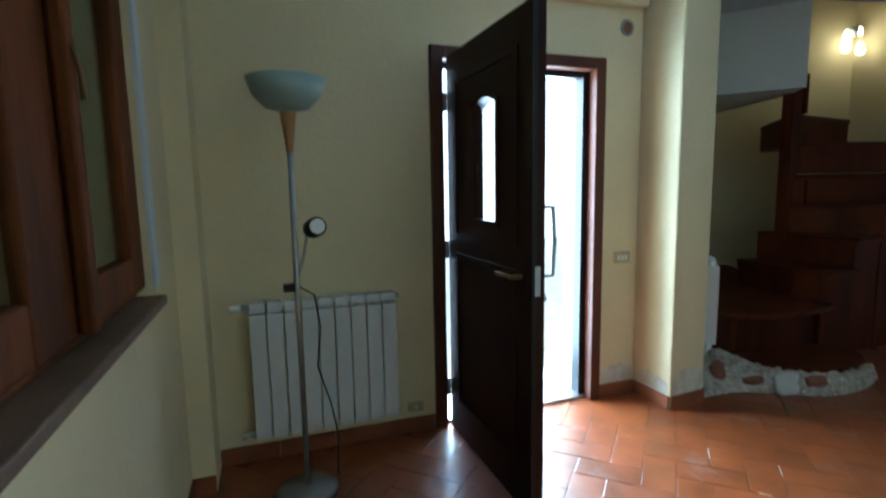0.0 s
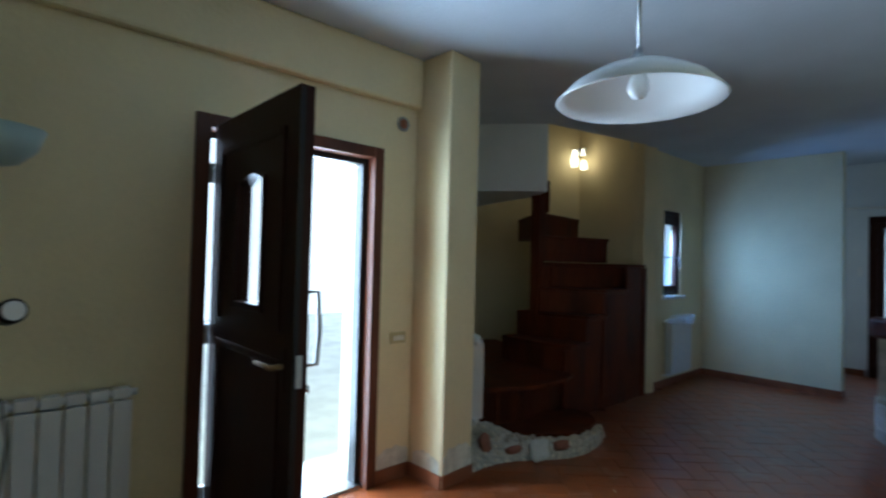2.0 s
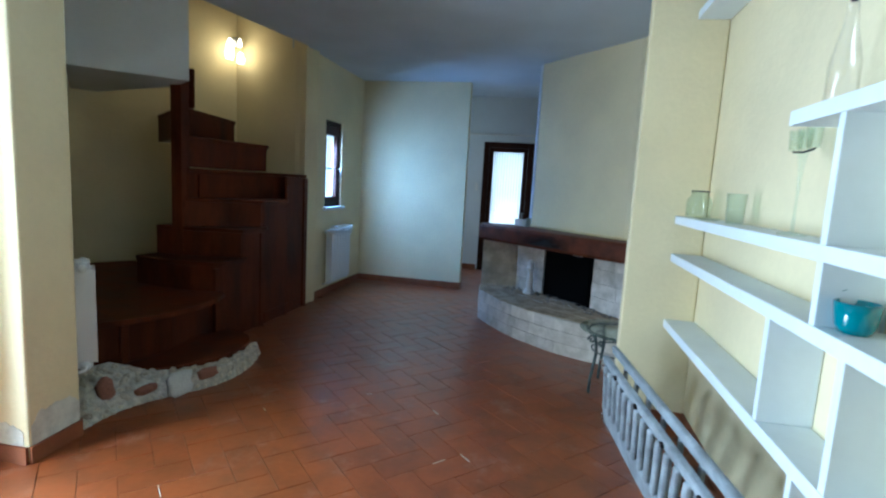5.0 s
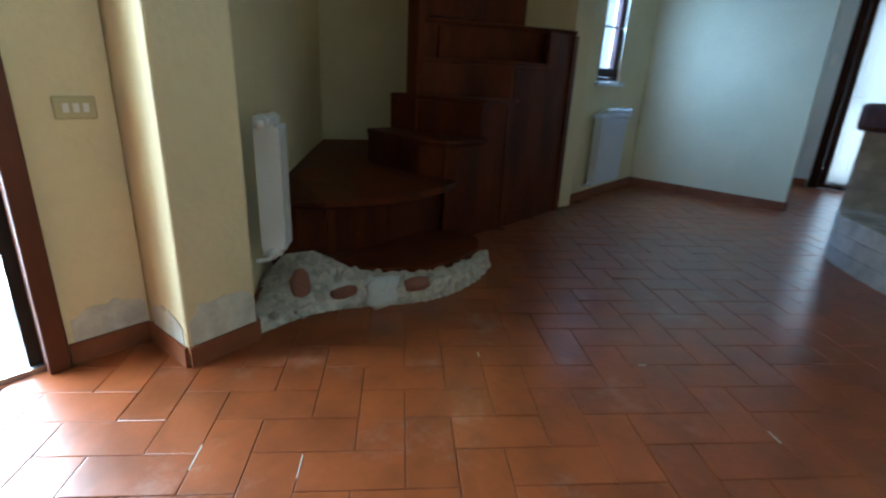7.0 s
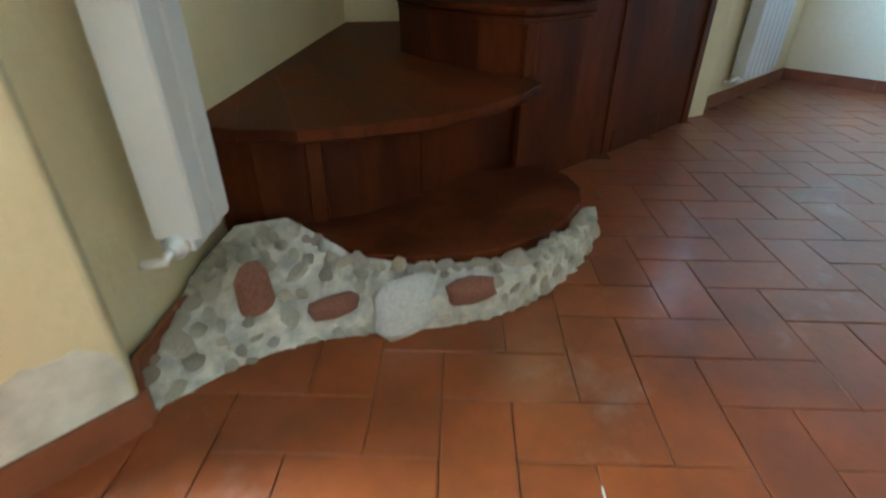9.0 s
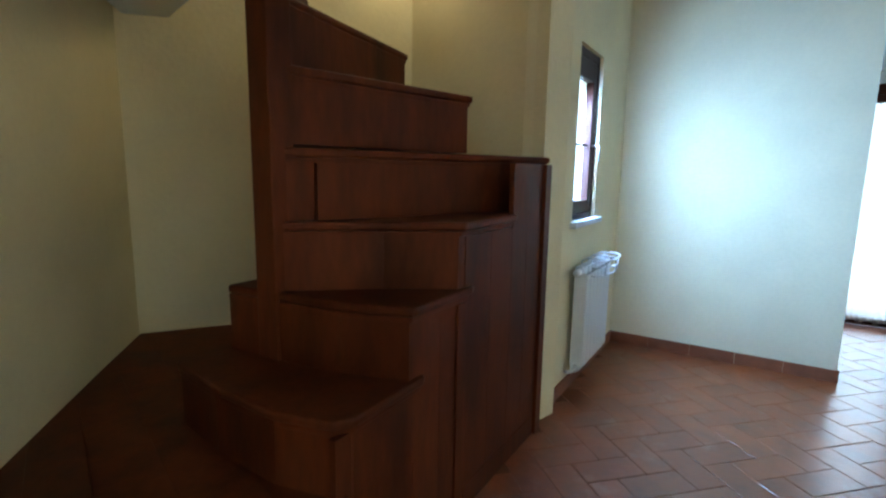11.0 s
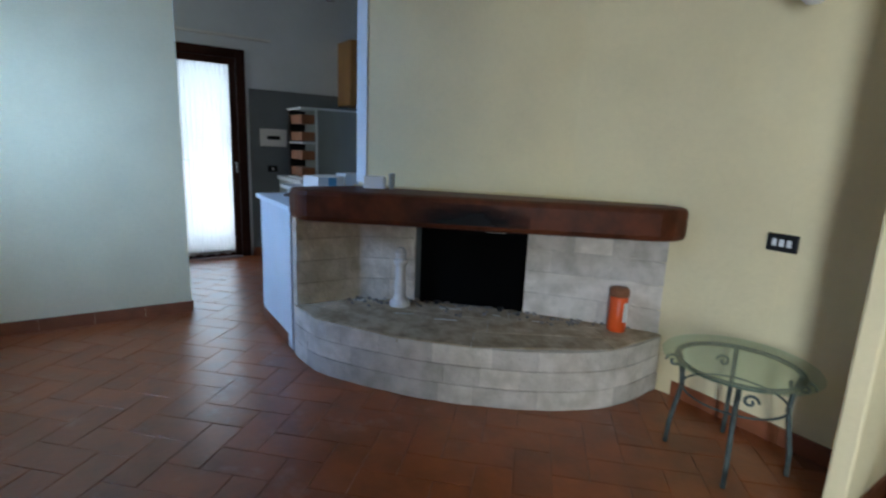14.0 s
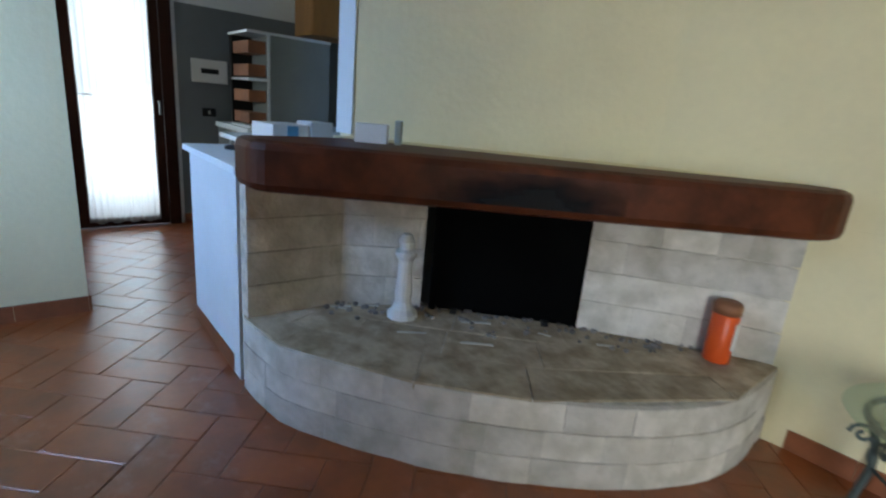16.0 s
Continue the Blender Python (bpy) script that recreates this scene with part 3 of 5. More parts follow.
plate("light_switch", 2.44, YD - 0.001, 0.925, 0.125, 0.075, 0, M_CREAMSW, "beige three-key light switch plate beside the entrance")
plate("light_switch", 4.56, YS + 0.001, 0.93, 0.13, 0.08, 180, M_BLACK, "black three-key switch plate near the fireplace", 3, M_RAD)
plate("socket", XK - 0.001, 0.31, 0.97, 0.11, 0.07, -90, M_BLACK, "small black socket on the grey wall", 1)
plate("light_switch", XK - 0.001, 1.50, 1.43, 0.05, 0.13, -90, M_WHITEP, "narrow white switch beside the kitchen door", 1)
plate("socket", 5.99, 2.902, 0.20, 0.07, 0.07, 0, M_DOOR, "small brown socket beside the stairs", 1)
plate("socket", 1.035, YD - 0.001, 0.15, 0.09, 0.06, 0, M_CREAMSW, "beige socket low beside the door", 1)
vent = thing("wall_vent", 2.435, YD - 0.001, 2.345, "round brown-grey vent cap above the light switch", "vent")
part("ring", lathe([(0.0, 0), (0.045, 0.0), (0.05, 0.006), (0.045, 0.014), (0.036, 0.014), (0.034, 0.008), (0.0, 0.008)], 28), M_CABINET, vent, smooth=True)
part("cap", lathe([(0.0, 0.008), (0.033, 0.008), (0.028, 0.016), (0.0, 0.018)], 24), M_CLAY, vent, smooth=True)
vent.matrix_world = pose(2.435, YD - 0.001, 2.345, 90, 0, 0)

# ---------- stairs ----------
N = Vector((4.625, 3.43))
stairs = thing("spiral_staircase", 0, 0, 0, "dark mahogany winding staircase rising round a square newel post", "staircase")


def scaled(pts, k):
    return [(N.x + (x - N.x) * k, N.y + (y - N.y) * k) for x, y in pts]


tread_list = [
    ([(4.76, 2.862), (4.42, 2.862), (4.36, 2.90), (4.31, 3.08), (4.32, 3.38), (4.37, 3.67), (4.66, 3.62), (4.72, 3.42), (4.92, 3.0)], 0.69),
    ([(4.56, 3.63), (4.78, 3.62), (5.46, 3.0), (5.08, 2.862), (4.70, 2.862), (4.62, 3.10), (4.59, 3.34)], 0.94),
    ([(4.60, 3.39), (4.8, 3.5), (5.84, 3.0), (5.48, 2.862), (5.02, 2.862), (4.86, 3.10)], 1.19),
    ([(4.62, 3.38), (4.8, 3.55), (5.70, 3.22), (5.86, 2.86)], 1.45),
    ([(4.63, 3.38), (4.8, 3.6), (5.66, 3.62), (5.61, 3.17)], 1.73),
    ([(4.66, 3.40), (4.78, 3.62), (5.30, 4.25), (5.64, 3.58)], 1.97),
]
for pts, z in tread_list:
    part("tread", prism(pts, z - 0.033, z), M_WOOD, stairs, bevel=0.010)
    part("riser", prism(scaled(pts, 0.962), z - 0.27, z - 0.034), M_WOOD, stairs)
    part("nosing_strip", prism(scaled(pts, 0.978), z - 0.052, z - 0.0335), M_WOOD, stairs, bevel=0.004)
# the landing in wedge-shaped boards with a bowed front
front = [(3.225, 3.12), (3.30, 2.985), (3.42, 2.875), (3.57, 2.79), (3.74, 2.735), (3.95, 2.715), (4.18, 2.735), (4.35, 2.79)]
back = [(3.235, 3.14), (3.50, 3.42), (3.75, 3.69), (4.02, 3.98), (4.28, 4.26), (4.54, 4.53), (4.81, 4.81), (5.25, 4.52)]
for k in range(7):
    part("landing_board", prism([front[k], front[k + 1], back[k + 1], back[k]], 0.417, 0.45), M_WOOD, stairs, bevel=0.0015)
inset = [(3.27, 3.16), (3.35, 3.03), (3.46, 2.945), (3.60, 2.885), (3.72, 2.86)]
part("landing_riser", prism(inset + [(3.835, 2.865), (3.835, 3.2), (3.5, 3.4)], 0.05, 0.415), M_WOOD, stairs)
part("landing_riser", prism([(3.838, 2.865), (4.39, 2.935), (4.39, 3.2), (3.838, 3.2)], 0.05, 0.4155), M_WOOD, stairs)
part("landing_nosing", prism([(x + 0.028, y + 0.034) for x, y in front] + [(4.37, 2.95), (3.84, 2.90), (3.5, 3.1), (3.30, 3.16)], 0.397, 0.4165), M_WOOD, stairs, bevel=0.004)
part("landing_brace", prism([(3.475, 2.95), (3.515, 2.925), (3.50, 2.90), (3.46, 2.925)], 0.05, 0.396), M_WOOD, stairs, bevel=0.003)
part("landing_core", prism([(3.30, 3.18), (3.6, 3.1), (5.5, 3.0), (5.2, 4.48), (4.84, 4.75)], 0.0, 0.413), M_WOOD, stairs)
post = part("newel_post", boxes((4.575, 4.68, 3.375, 3.48, 0.45, 2.36)), M_WOOD, stairs, bevel=0.006)
part("newel_board", boxes((4.70, 4.73, 3.36, 3.47, 1.97, 2.30)), M_WOOD, stairs, bevel=0.004)
# curved string beside the newel
cur = [(4.70, 2.22), (4.705, 2.16), (4.73, 2.08), (4.78, 2.03), (4.86, 1.995), (4.86, 1.96), (4.70, 1.96)]
bm = bmesh.new()
a = [bm.verts.new((x, 3.40 + (x - 4.70) * 0.5, z)) for x, z in cur]
b = [bm.verts.new((x - 0.012, 3.425 + (x - 4.70) * 0.5, z)) for x, z in cur]
bm.faces.new(a), bm.faces.new(b[::-1])
for i in range(len(cur)):
    bm.faces.new([a[i], b[i], b[(i + 1) % len(cur)], a[(i + 1) % len(cur)]])
part("curved_string", bm, M_WOOD, stairs)
# stepped side panel of upright boards
xs = [4.36, 4.54, 4.72, 4.88, 5.05, 5.26, 5.46, 5.62, 5.79]
def ypanel(x):
    return 2.90 - (x - 4.385) * 0.014
for i, (a, b) in enumerate(zip(xs, xs[1:])):
    top = 0.636 if b < 4.73 else 0.886 if b < 5.06 else 1.136 if b < 5.47 else 1.414
    part("side_board", prism([(a + 0.0006, ypanel(a) - 0.012), (b - 0.0006, ypanel(b) - 0.012), (b - 0.0006, ypanel(b) + 0.012), (a + 0.0006, ypanel(a) + 0.012)], 0, top), M_WOOD, stairs)
part("side_stile", boxes((4.985, 5.05, 2.868, 2.8775, 0, 0.886)), M_WOOD, stairs, bevel=0.003)
part("foot_rail", boxes((5.055, 5.785, 2.866, 2.8765, 0, 0.11)), M_WOOD, stairs, bevel=0.003)
part("end_stile", prism([(5.792, 2.852), (5.875, 2.856), (5.875, 2.90), (5.792, 2.90)], 0, 1.414), M_WOOD, stairs, bevel=0.004)
part("step_panel", prism([(4.72, 3.31), (5.67, 2.950), (5.68, 2.975), (4.73, 3.335)], 1.1905, 1.396), M_WOOD, stairs)

step_line = [(3.24, 3.04), (3.36, 2.95), (3.45, 2.70), (3.565, 2.565), (3.70, 2.475), (3.82, 2.43), (3.93, 2.415), (4.07, 2.43), (4.20, 2.465), (4.30, 2.54), (4.36, 2.64), (4.37, 2.78), (3.9, 3.0), (3.5, 3.1)]
step = thing("first_step", 0, 0, 0, "low rounded dark wooden first step edged with rubble", "step")
part("tread", prism(step_line, 0.105, 0.140), M_WOOD, step, bevel=0.006)
part("riser", prism([(3.9 + (x - 3.9) * 0.98, 2.75 + (y - 2.75) * 0.98) for x, y in step_line], 0.0, 0.0995), M_WOOD, step)

# rubble round the first step
rub = thing("rubble_edge", 0, 0, 0, "rough edge of pale rubble stones and broken brick round the step", "stonework")
outer = [(2.875, 2.62), (2.95, 2.625), (3.06, 2.63), (3.16, 2.62), (3.26, 2.59), (3.42, 2.50), (3.53, 2.42), (3.66, 2.36), (3.78, 2.335), (3.90, 2.335), (4.05, 2.355), (4.25, 2.42)]
inner = [(2.90, 2.74), (3.02, 2.87), (3.13, 2.98), (3.25, 3.01), (3.38, 2.94), (3.455, 2.69), (3.575, 2.56), (3.71, 2.47), (3.82, 2.42), (3.93, 2.405), (4.07, 2.42), (4.26, 2.47)]
zin = [0.05, 0.09, 0.12, 0.18, 0.19, 0.14, 0.125, 0.12, 0.12, 0.12, 0.115, 0.10]
zout = [0.01, 0.015, 0.02, 0.03, 0.04, 0.06, 0.085, 0.10, 0.10, 0.10, 0.095, 0.08]
bm = bmesh.new()
sec = []
for (xo, yo), (xi, yi), a, b in zip(outer, inner, zin, zout):
    sec.append([bm.verts.new(p) for p in ((xo, yo, -0.005), (xo + (xi - xo) * 0.12, yo + (yi - yo) * 0.12, b), (xi, yi, a - 0.01), (xi, yi, -0.005))])
for p, q in zip(sec, sec[1:]):
    for i in range(4):
        bm.faces.new([p[i], p[(i + 1) % 4], q[(i + 1) % 4], q[i]])
bm.faces.new(sec[0][::-1]), bm.faces.new(sec[-1])
M_MORTAR = material("old_mortar", (0.66, 0.62, 0.52), 0.95, 0.2, 22, 1.0, 45)
part("mortar", bm, M_MORTAR, rub)


def stone_mesh(seed, squareness=0.5):
    rnd = random.Random(seed)
    bm = bmesh.new()
    bmesh.ops.create_icosphere(bm, subdivisions=2, radius=1)
    off = Vector((rnd.random() * 50, rnd.random() * 50, rnd.random() * 50))
    for v in bm.verts:
        c = v.co.copy()
        m = max(abs(c.x), abs(c.y), abs(c.z))
        v.co = c * (1 - squareness) + c / m * squareness * 0.85
        v.co *= 1 + 0.22 * noise.noise(c * 1.3 + off)
    me = bpy.data.meshes.new("stone")
    for f in bm.faces:
        f.smooth = True
    bm.to_mesh(me)
    bm.free()
    return me


stones = [stone_mesh(i, 0.6) for i in range(7)]
for s in stones:
    s.materials.append(M_RUBBLE)
blocks = [stone_mesh(20 + i, 0.75) for i in range(3)]
for s in blocks:
    s.materials.append(M_BRICK)
slab = stone_mesh(31, 0.8)
slab.materials.append(M_LIME)


def on_band(u, v):
    """A place on the rubble face: u along it from 0 to 1, v from the floor up."""
    k = min(int(u * (len(outer) - 1)), len(outer) - 2)
    f = u * (len(outer) - 1) - k
    o = Vector(outer[k]).lerp(Vector(outer[k + 1]), f)
    i = Vector(inner[k]).lerp(Vector(inner[k + 1]), f)
    a, b = zin[k] + (zin[k + 1] - zin[k]) * f, zout[k] + (zout[k + 1] - zout[k]) * f
    p = o.lerp(i, 0.12)
    if v < 0.35:
        return Vector((*o.lerp(p, v / 0.35), b * v / 0.35)), o, i
    w = (v - 0.35) / 0.65
    return Vector((*p.lerp(i, w), b + (a - b) * w)), o, i


rnd = random.Random(5)
placed = []
for u, v, sx, sz, me in ((0.395, 0.42, 0.072, 0.034, blocks[0]), (0.49, 0.36, 0.105, 0.085, slab), (0.60, 0.38, 0.075, 0.04, blocks[1]), (0.265, 0.55, 0.05, 0.10, blocks[2])):
    p, o, i = on_band(u, v)
    d = i - o
    ob = new("brick" if me is not slab else "stone", me)
    ob.parent, ob.matrix_basis = rub, Matrix.Translation(p - Vector((*d.normalized(), 0)) * 0.006) @ Matrix.Rotation(math.atan2(d.y, d.x) - math.pi / 2, 4, "Z") @ Matrix.Rotation(radians(-25), 4, "X") @ Matrix.Diagonal((sx, 0.035, sz, 1))
    placed.append((p, 0.062 if me is not slab else 0.10))
for _ in range(4000):
    u, v = rnd.random(), 0.93 * rnd.random() ** 0.8
    p, o, i = on_band(u, v)
    r = rnd.uniform(0.017, 0.048) * (1.0 if u < 0.45 else 0.85) * (1.0 if v < 0.7 else 0.62)
    if any((p - q).length < (r + s) * 0.92 for q, s in placed):
        continue
    placed.append((p, r))
    ob = new("stone", rnd.choice(stones))
    ob.parent = rub
    ob.matrix_basis = Matrix.Translation(p + Vector((*(i - o).normalized(), 0)) * r * 0.7 - Vector((0, 0, r * 0.62))) @ Euler((rnd.uniform(0, 6), rnd.uniform(0, 6), rnd.uniform(0, 6))).to_matrix().to_4x4() @ Matrix.Diagonal((r * 1.5, r * 1.1, r * 0.95, 1))
    if len(placed) > 290:
        break

# ---------- fireplace ----------
fire = thing("fireplace", 0, 0, 0, "corner fireplace of pale stone with curved hearth and dark mantel beam", "fireplace")


def smooth_path(pts, n):
    out = []
    for i in range(len(pts) - 1):
        p0, p1, p2, p3 = (Vector(pts[max(i - 1, 0)]), Vector(pts[i]), Vector(pts[i + 1]), Vector(pts[min(i + 2, len(pts) - 1)]))
        for k in range(n):
            t = k / n
            out.append(0.5 * ((2 * p1) + (p2 - p0) * t + (2 * p0 - 5 * p1 + 4 * p2 - p3) * t * t + (3 * p1 - p0 - 3 * p2 + p3) * t ** 3))
    out.append(Vector(pts[-1]))
    return out


def courses(path, z0, z1, rows, length, parent, seed, proud=0.008, mat=None):
    """Courses of stone blocks that follow a path; their faces stand to its right."""
    rnd = random.Random(seed)
    seg = [0.0]
    for a, b in zip(path, path[1:]):
        seg.append(seg[-1] + (Vector(b) - Vector(a)).length)

    def at(s):
        s = max(0, min(s, seg[-1] - 1e-6))
        k = max(i for i in range(len(seg) - 1) if seg[i] <= s)
        a, b = Vector(path[k]), Vector(path[k + 1])
        d = (b - a).normalized()
        return a + d * (s - seg[k]), Vector((d.y, -d.x))

    h = (z1 - z0) / rows
    for r in range(rows):
        s = 0.0 if r % 2 else -rnd.uniform(0.05, length * 0.5)
        while s < seg[-1] - 0.01:
            ln = length * rnd.uniform(0.65, 1.25)
            a, b = max(s, 0) + 0.0007, min(s + ln, seg[-1]) - 0.0007
            s += ln
            if b - a < 0.02:
                continue
            out = proud * rnd.uniform(0.75, 1.0)
            n = 3
            bm = bmesh.new()
            cols = []
            for k in range(n + 1):
                p, nn = at(a + (b - a) * k / n)
                e = 0.0015 if k in (0, n) else 0
                q = p + nn * (out + rnd.uniform(-0.0015, 0.0015) - e * 2)
                w = p - nn * 0.01
                zz0, zz1 = z0 + r * h + 0.0007, z0 + (r + 1) * h - 0.0007
                cols.append([bm.verts.new((w.x, w.y, zz0)), bm.verts.new((q.x, q.y, zz0 + 0.002)), bm.verts.new((q.x, q.y, zz1 - 0.002)), bm.verts.new((w.x, w.y, zz1))])
            for c, d in zip(cols, cols[1:]):
                for i in range(3):
                    bm.faces.new([c[i], d[i], d[i + 1], c[i + 1]])
            bm.faces.new(cols[0]), bm.faces.new(cols[-1][::-1])
            part("stone", bm, mat or M_STONE, parent)


arc = smooth_path([(5.07, -0.655), (5.06, -0.25), (5.22, 0.12), (5.54, 0.50), (5.83, 0.73), (6.15, 0.92), (6.46, 0.955)], 5)
rear = [(6.50, 0.5), (6.3, 0.25), (5.75, -0.30), (5.2, -0.668)]
core = part("hearth_core", prism([(p.x, p.y) for p in arc] + rear, 0, 0.311), M_MORTAR, fire)
courses([(p.x, p.y) for p in reversed(arc)], 0, 0.315, 3, 0.27, fire, 3, 0.014)
# top slabs of the hearth: fan of stones between the curved edge and the back
arcpts = [Vector((p.x, p.y)) for p in arc]
centre_line = [Vector(p) for p in ((5.30, -0.63), (5.45, -0.45), (5.72, -0.22), (6.0, 0.05), (6.24, 0.28), (6.40, 0.50), (6.44, 0.70))]
rnd = random.Random(8)


def along(pts, u):
    k = min(int(u * (len(pts) - 1)), len(pts) - 2)
    return pts[k].lerp(pts[k + 1], u * (len(pts) - 1) - k)


for band, (v0, v1) in enumerate(((-0.02, 0.32), (0.32, 0.66), (0.66, 1.0))):
    cuts = [0.0]
    while cuts[-1] < 1:
        cuts.append(min(1.0, cuts[-1] + rnd.uniform(0.14, 0.28)))
    for a, b in zip(cuts, cuts[1:]):
        q = [along(arcpts, a + 0.001).lerp(along(centre_line, a + 0.001), v0 + 0.002), along(arcpts, b - 0.001).lerp(along(centre_line, b - 0.001), v0 + 0.002),
             along(arcpts, b - 0.001).lerp(along(centre_line, b - 0.001), v1 - 0.002), along(arcpts, a + 0.001).lerp(along(centre_line, a + 0.001), v1 - 0.002)]
        part("hearth_slab", prism([(p.x, p.y) for p in q], 0.29, 0.318 + rnd.uniform(0, 0.004)), M_HEARTH, fire)
# back walls and cheeks
for nm, a, b, seed in (("left_cheek", (6.43, 0.955), (6.41, 0.56), 11), ("back_left", (6.41, 0.56), (6.215, 0.265), 12), ("back_right", (5.71, -0.205), (5.24, -0.565), 13), ("right_cheek", (5.24, -0.565), (5.06, -0.66), 14)):
    d = (Vector(b) - Vector(a)).normalized()
    nrm = Vector((-d.y, d.x))
    A, B = Vector(a) + nrm * 0.0, Vector(b) + nrm * 0.0
    part(nm, prism([tuple(A), tuple(B), tuple(B + nrm * 0.08), tuple(A + nrm * 0.08)], 0.30, 0.86), M_MORTAR, fire)
    courses([a, b], 0.322, 0.858, 4, 0.27, fire, seed, 0.009)
# mantel beam
mb = [(4.985, -0.60), (4.99, -0.52), (5.02, -0.45), (5.45, 0.075), (5.85, 0.54), (6.20, 0.965), (6.25, 1.0), (6.42, 1.0), (6.45, 0.55), (6.2, 0.35), (5.5, -0.30), (5.15, -0.655), (5.0, -0.655)]
part("mantel_beam", prism(mb, 0.862, 1.035), M_BEAM, fire, "dark brown mantel beam with rounded ends", bevel=0.03)
sm = bpy.data.materials.new("soft_soot")
sm.use_nodes = True
nt = sm.node_tree
b = nt.nodes["Principled BSDF"]
b.inputs["Base Color"].default_value, b.inputs["Roughness"].default_value = (0.004, 0.004, 0.004, 1), 0.95
tc, vm, ns, ad, rg, tp, mx = (nt.nodes.new(k) for k in ("ShaderNodeTexCoord", "ShaderNodeVectorMath", "ShaderNodeTexNoise", "ShaderNodeMath", "ShaderNodeMapRange", "ShaderNodeBsdfTransparent", "ShaderNodeMixShader"))
vm.operation, vm.inputs[1].default_value = "DISTANCE", (0.425, 0.425, 0.0)
ns.inputs["Scale"].default_value, ns.inputs["Detail"].default_value = 3.5, 8
ad.operation = "MULTIPLY_ADD"
ad.inputs[1].default_value = 0.55
rg.inputs["From Min"].default_value, rg.inputs["From Max"].default_value, rg.inputs["To Min"].default_value, rg.inputs["To Max"].default_value = 0.52, 1.0, 1.0, 0.0
flat = nt.nodes.new("ShaderNodeVectorMath")
flat.operation, flat.inputs[1].default_value = "MULTIPLY", (0.85, 0.85, 0.62)
nt.links.new(tc.outputs["Generated"], flat.inputs[0]), nt.links.new(flat.outputs[0], vm.inputs[0]), nt.links.new(tc.outputs["Generated"], ns.inputs[0])
nt.links.new(ns.outputs[0], ad.inputs[0]), nt.links.new(vm.outputs["Value"], ad.inputs[2]), nt.links.new(ad.outputs[0], rg.inputs[0])
nt.links.new(rg.outputs[0], mx.inputs[0]), nt.links.new(tp.outputs[0], mx.inputs[1]), nt.links.new(b.outputs[0], mx.inputs[2])
nt.links.new(mx.outputs[0], nt.nodes["Material Output"].inputs[0])
d = (Vector((5.85, 0.54)) - Vector((5.45, 0.075))).normalized()
nr = Vector((-d.y, d.x))
base = Vector((5.45, 0.075)) + nr * 0.002
bm = bmesh.new()
bm.faces.new([bm.verts.new((*(base + d * s), z)) for s, z in ((-0.03, 0.893), (0.59, 0.893), (0.59, 1.004), (-0.03, 1.004))])
part("soot_stain", bm, sm, fire, "soft-edged black soot stain")
# firebox
fm = Matrix.Translation((6.19, 0.235, 0)) @ Matrix.Rotation(radians(-136.5), 4, "Z")
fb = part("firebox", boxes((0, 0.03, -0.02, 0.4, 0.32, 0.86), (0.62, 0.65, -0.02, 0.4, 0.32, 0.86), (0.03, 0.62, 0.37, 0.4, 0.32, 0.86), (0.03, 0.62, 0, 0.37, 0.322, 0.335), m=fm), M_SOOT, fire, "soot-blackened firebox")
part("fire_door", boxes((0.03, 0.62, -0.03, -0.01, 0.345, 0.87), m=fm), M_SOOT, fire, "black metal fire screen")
part("door_slot", boxes((0.40, 0.52, -0.036, -0.03, 0.80, 0.82), m=fm), M_METAL, fire)
part("screen_foot", boxes((0.10, 0.13, -0.05, 0.0, 0.322, 0.345), m=fm), M_BLACK, fire)
part("screen_foot", boxes((0.50, 0.53, -0.05, 0.0, 0.322, 0.345), m=fm), M_BLACK, fire)
rnd = random.Random(12)
ash = thing("ash", 0, 0, 0, "scattered grey ash and charcoal crumbs on the hearth", "ash")
bm = bmesh.new()
for _ in range(160):
    u = rnd.random()
    p = along(centre_line, u * 0.9).lerp(along(arcpts, u * 0.9), abs(rnd.gauss(0.1, 0.12)))
    s = rnd.uniform(0.003, 0.010)
    box(bm, p.x - s, p.x + s, p.y - s, p.y + s, 0.318, 0.324 + s)
ash["kind"] = "stuff"
part("crumbs", bm, M_ASH, ash)
bm = bmesh.new()
for k in range(8):
    u = rnd.uniform(0.15, 0.85)
    p = along(centre_line, u).lerp(along(arcpts, u), rnd.uniform(0.08, 0.6))
    a, ln, w = rnd.uniform(0.4, 1.1), rnd.uniform(0.02, 0.07), rnd.uniform(0.003, 0.008)
    box(bm, -ln, ln, -w, w, 0, 0.004, Matrix.Translation((p.x, p.y, 0.3225)) @ Matrix.Rotation(a, 4, "Z"))
part("chips", bm, M_FOG, ash, "pale flakes of lime")

# things on the hearth and mantel
st = thing("ornament_pedestal", 6.16, 0.40, 0.323, "small white plaster pedestal ornament on the hearth", "ornament", rz=45)
part("pedestal", lathe([(0.0, 0), (0.065, 0), (0.065, 0.018), (0.045, 0.04), (0.034, 0.07), (0.038, 0.12), (0.03, 0.20), (0.03, 0.25), (0.045, 0.27), (0.045, 0.285), (0.03, 0.30), (0.036, 0.33), (0.02, 0.36), (0.0, 0.36)], 12), M_WHITEP, st)
th = thing("thermos_flask", 5.235, -0.475, 0.323, "bright orange cylindrical flask standing on the hearth", "flask")
part("body", lathe([(0.0, 0), (0.048, 0), (0.05, 0.005), (0.05, 0.19), (0.042, 0.20), (0, 0.20)], 28), M_ORANGE, th, smooth=True)
part("lid", lathe([(0.0, 0.20), (0.052, 0.20), (0.052, 0.235), (0.045, 0.245), (0, 0.245)], 28), M_CLAY, th, "dark red-brown lid", smooth=True)
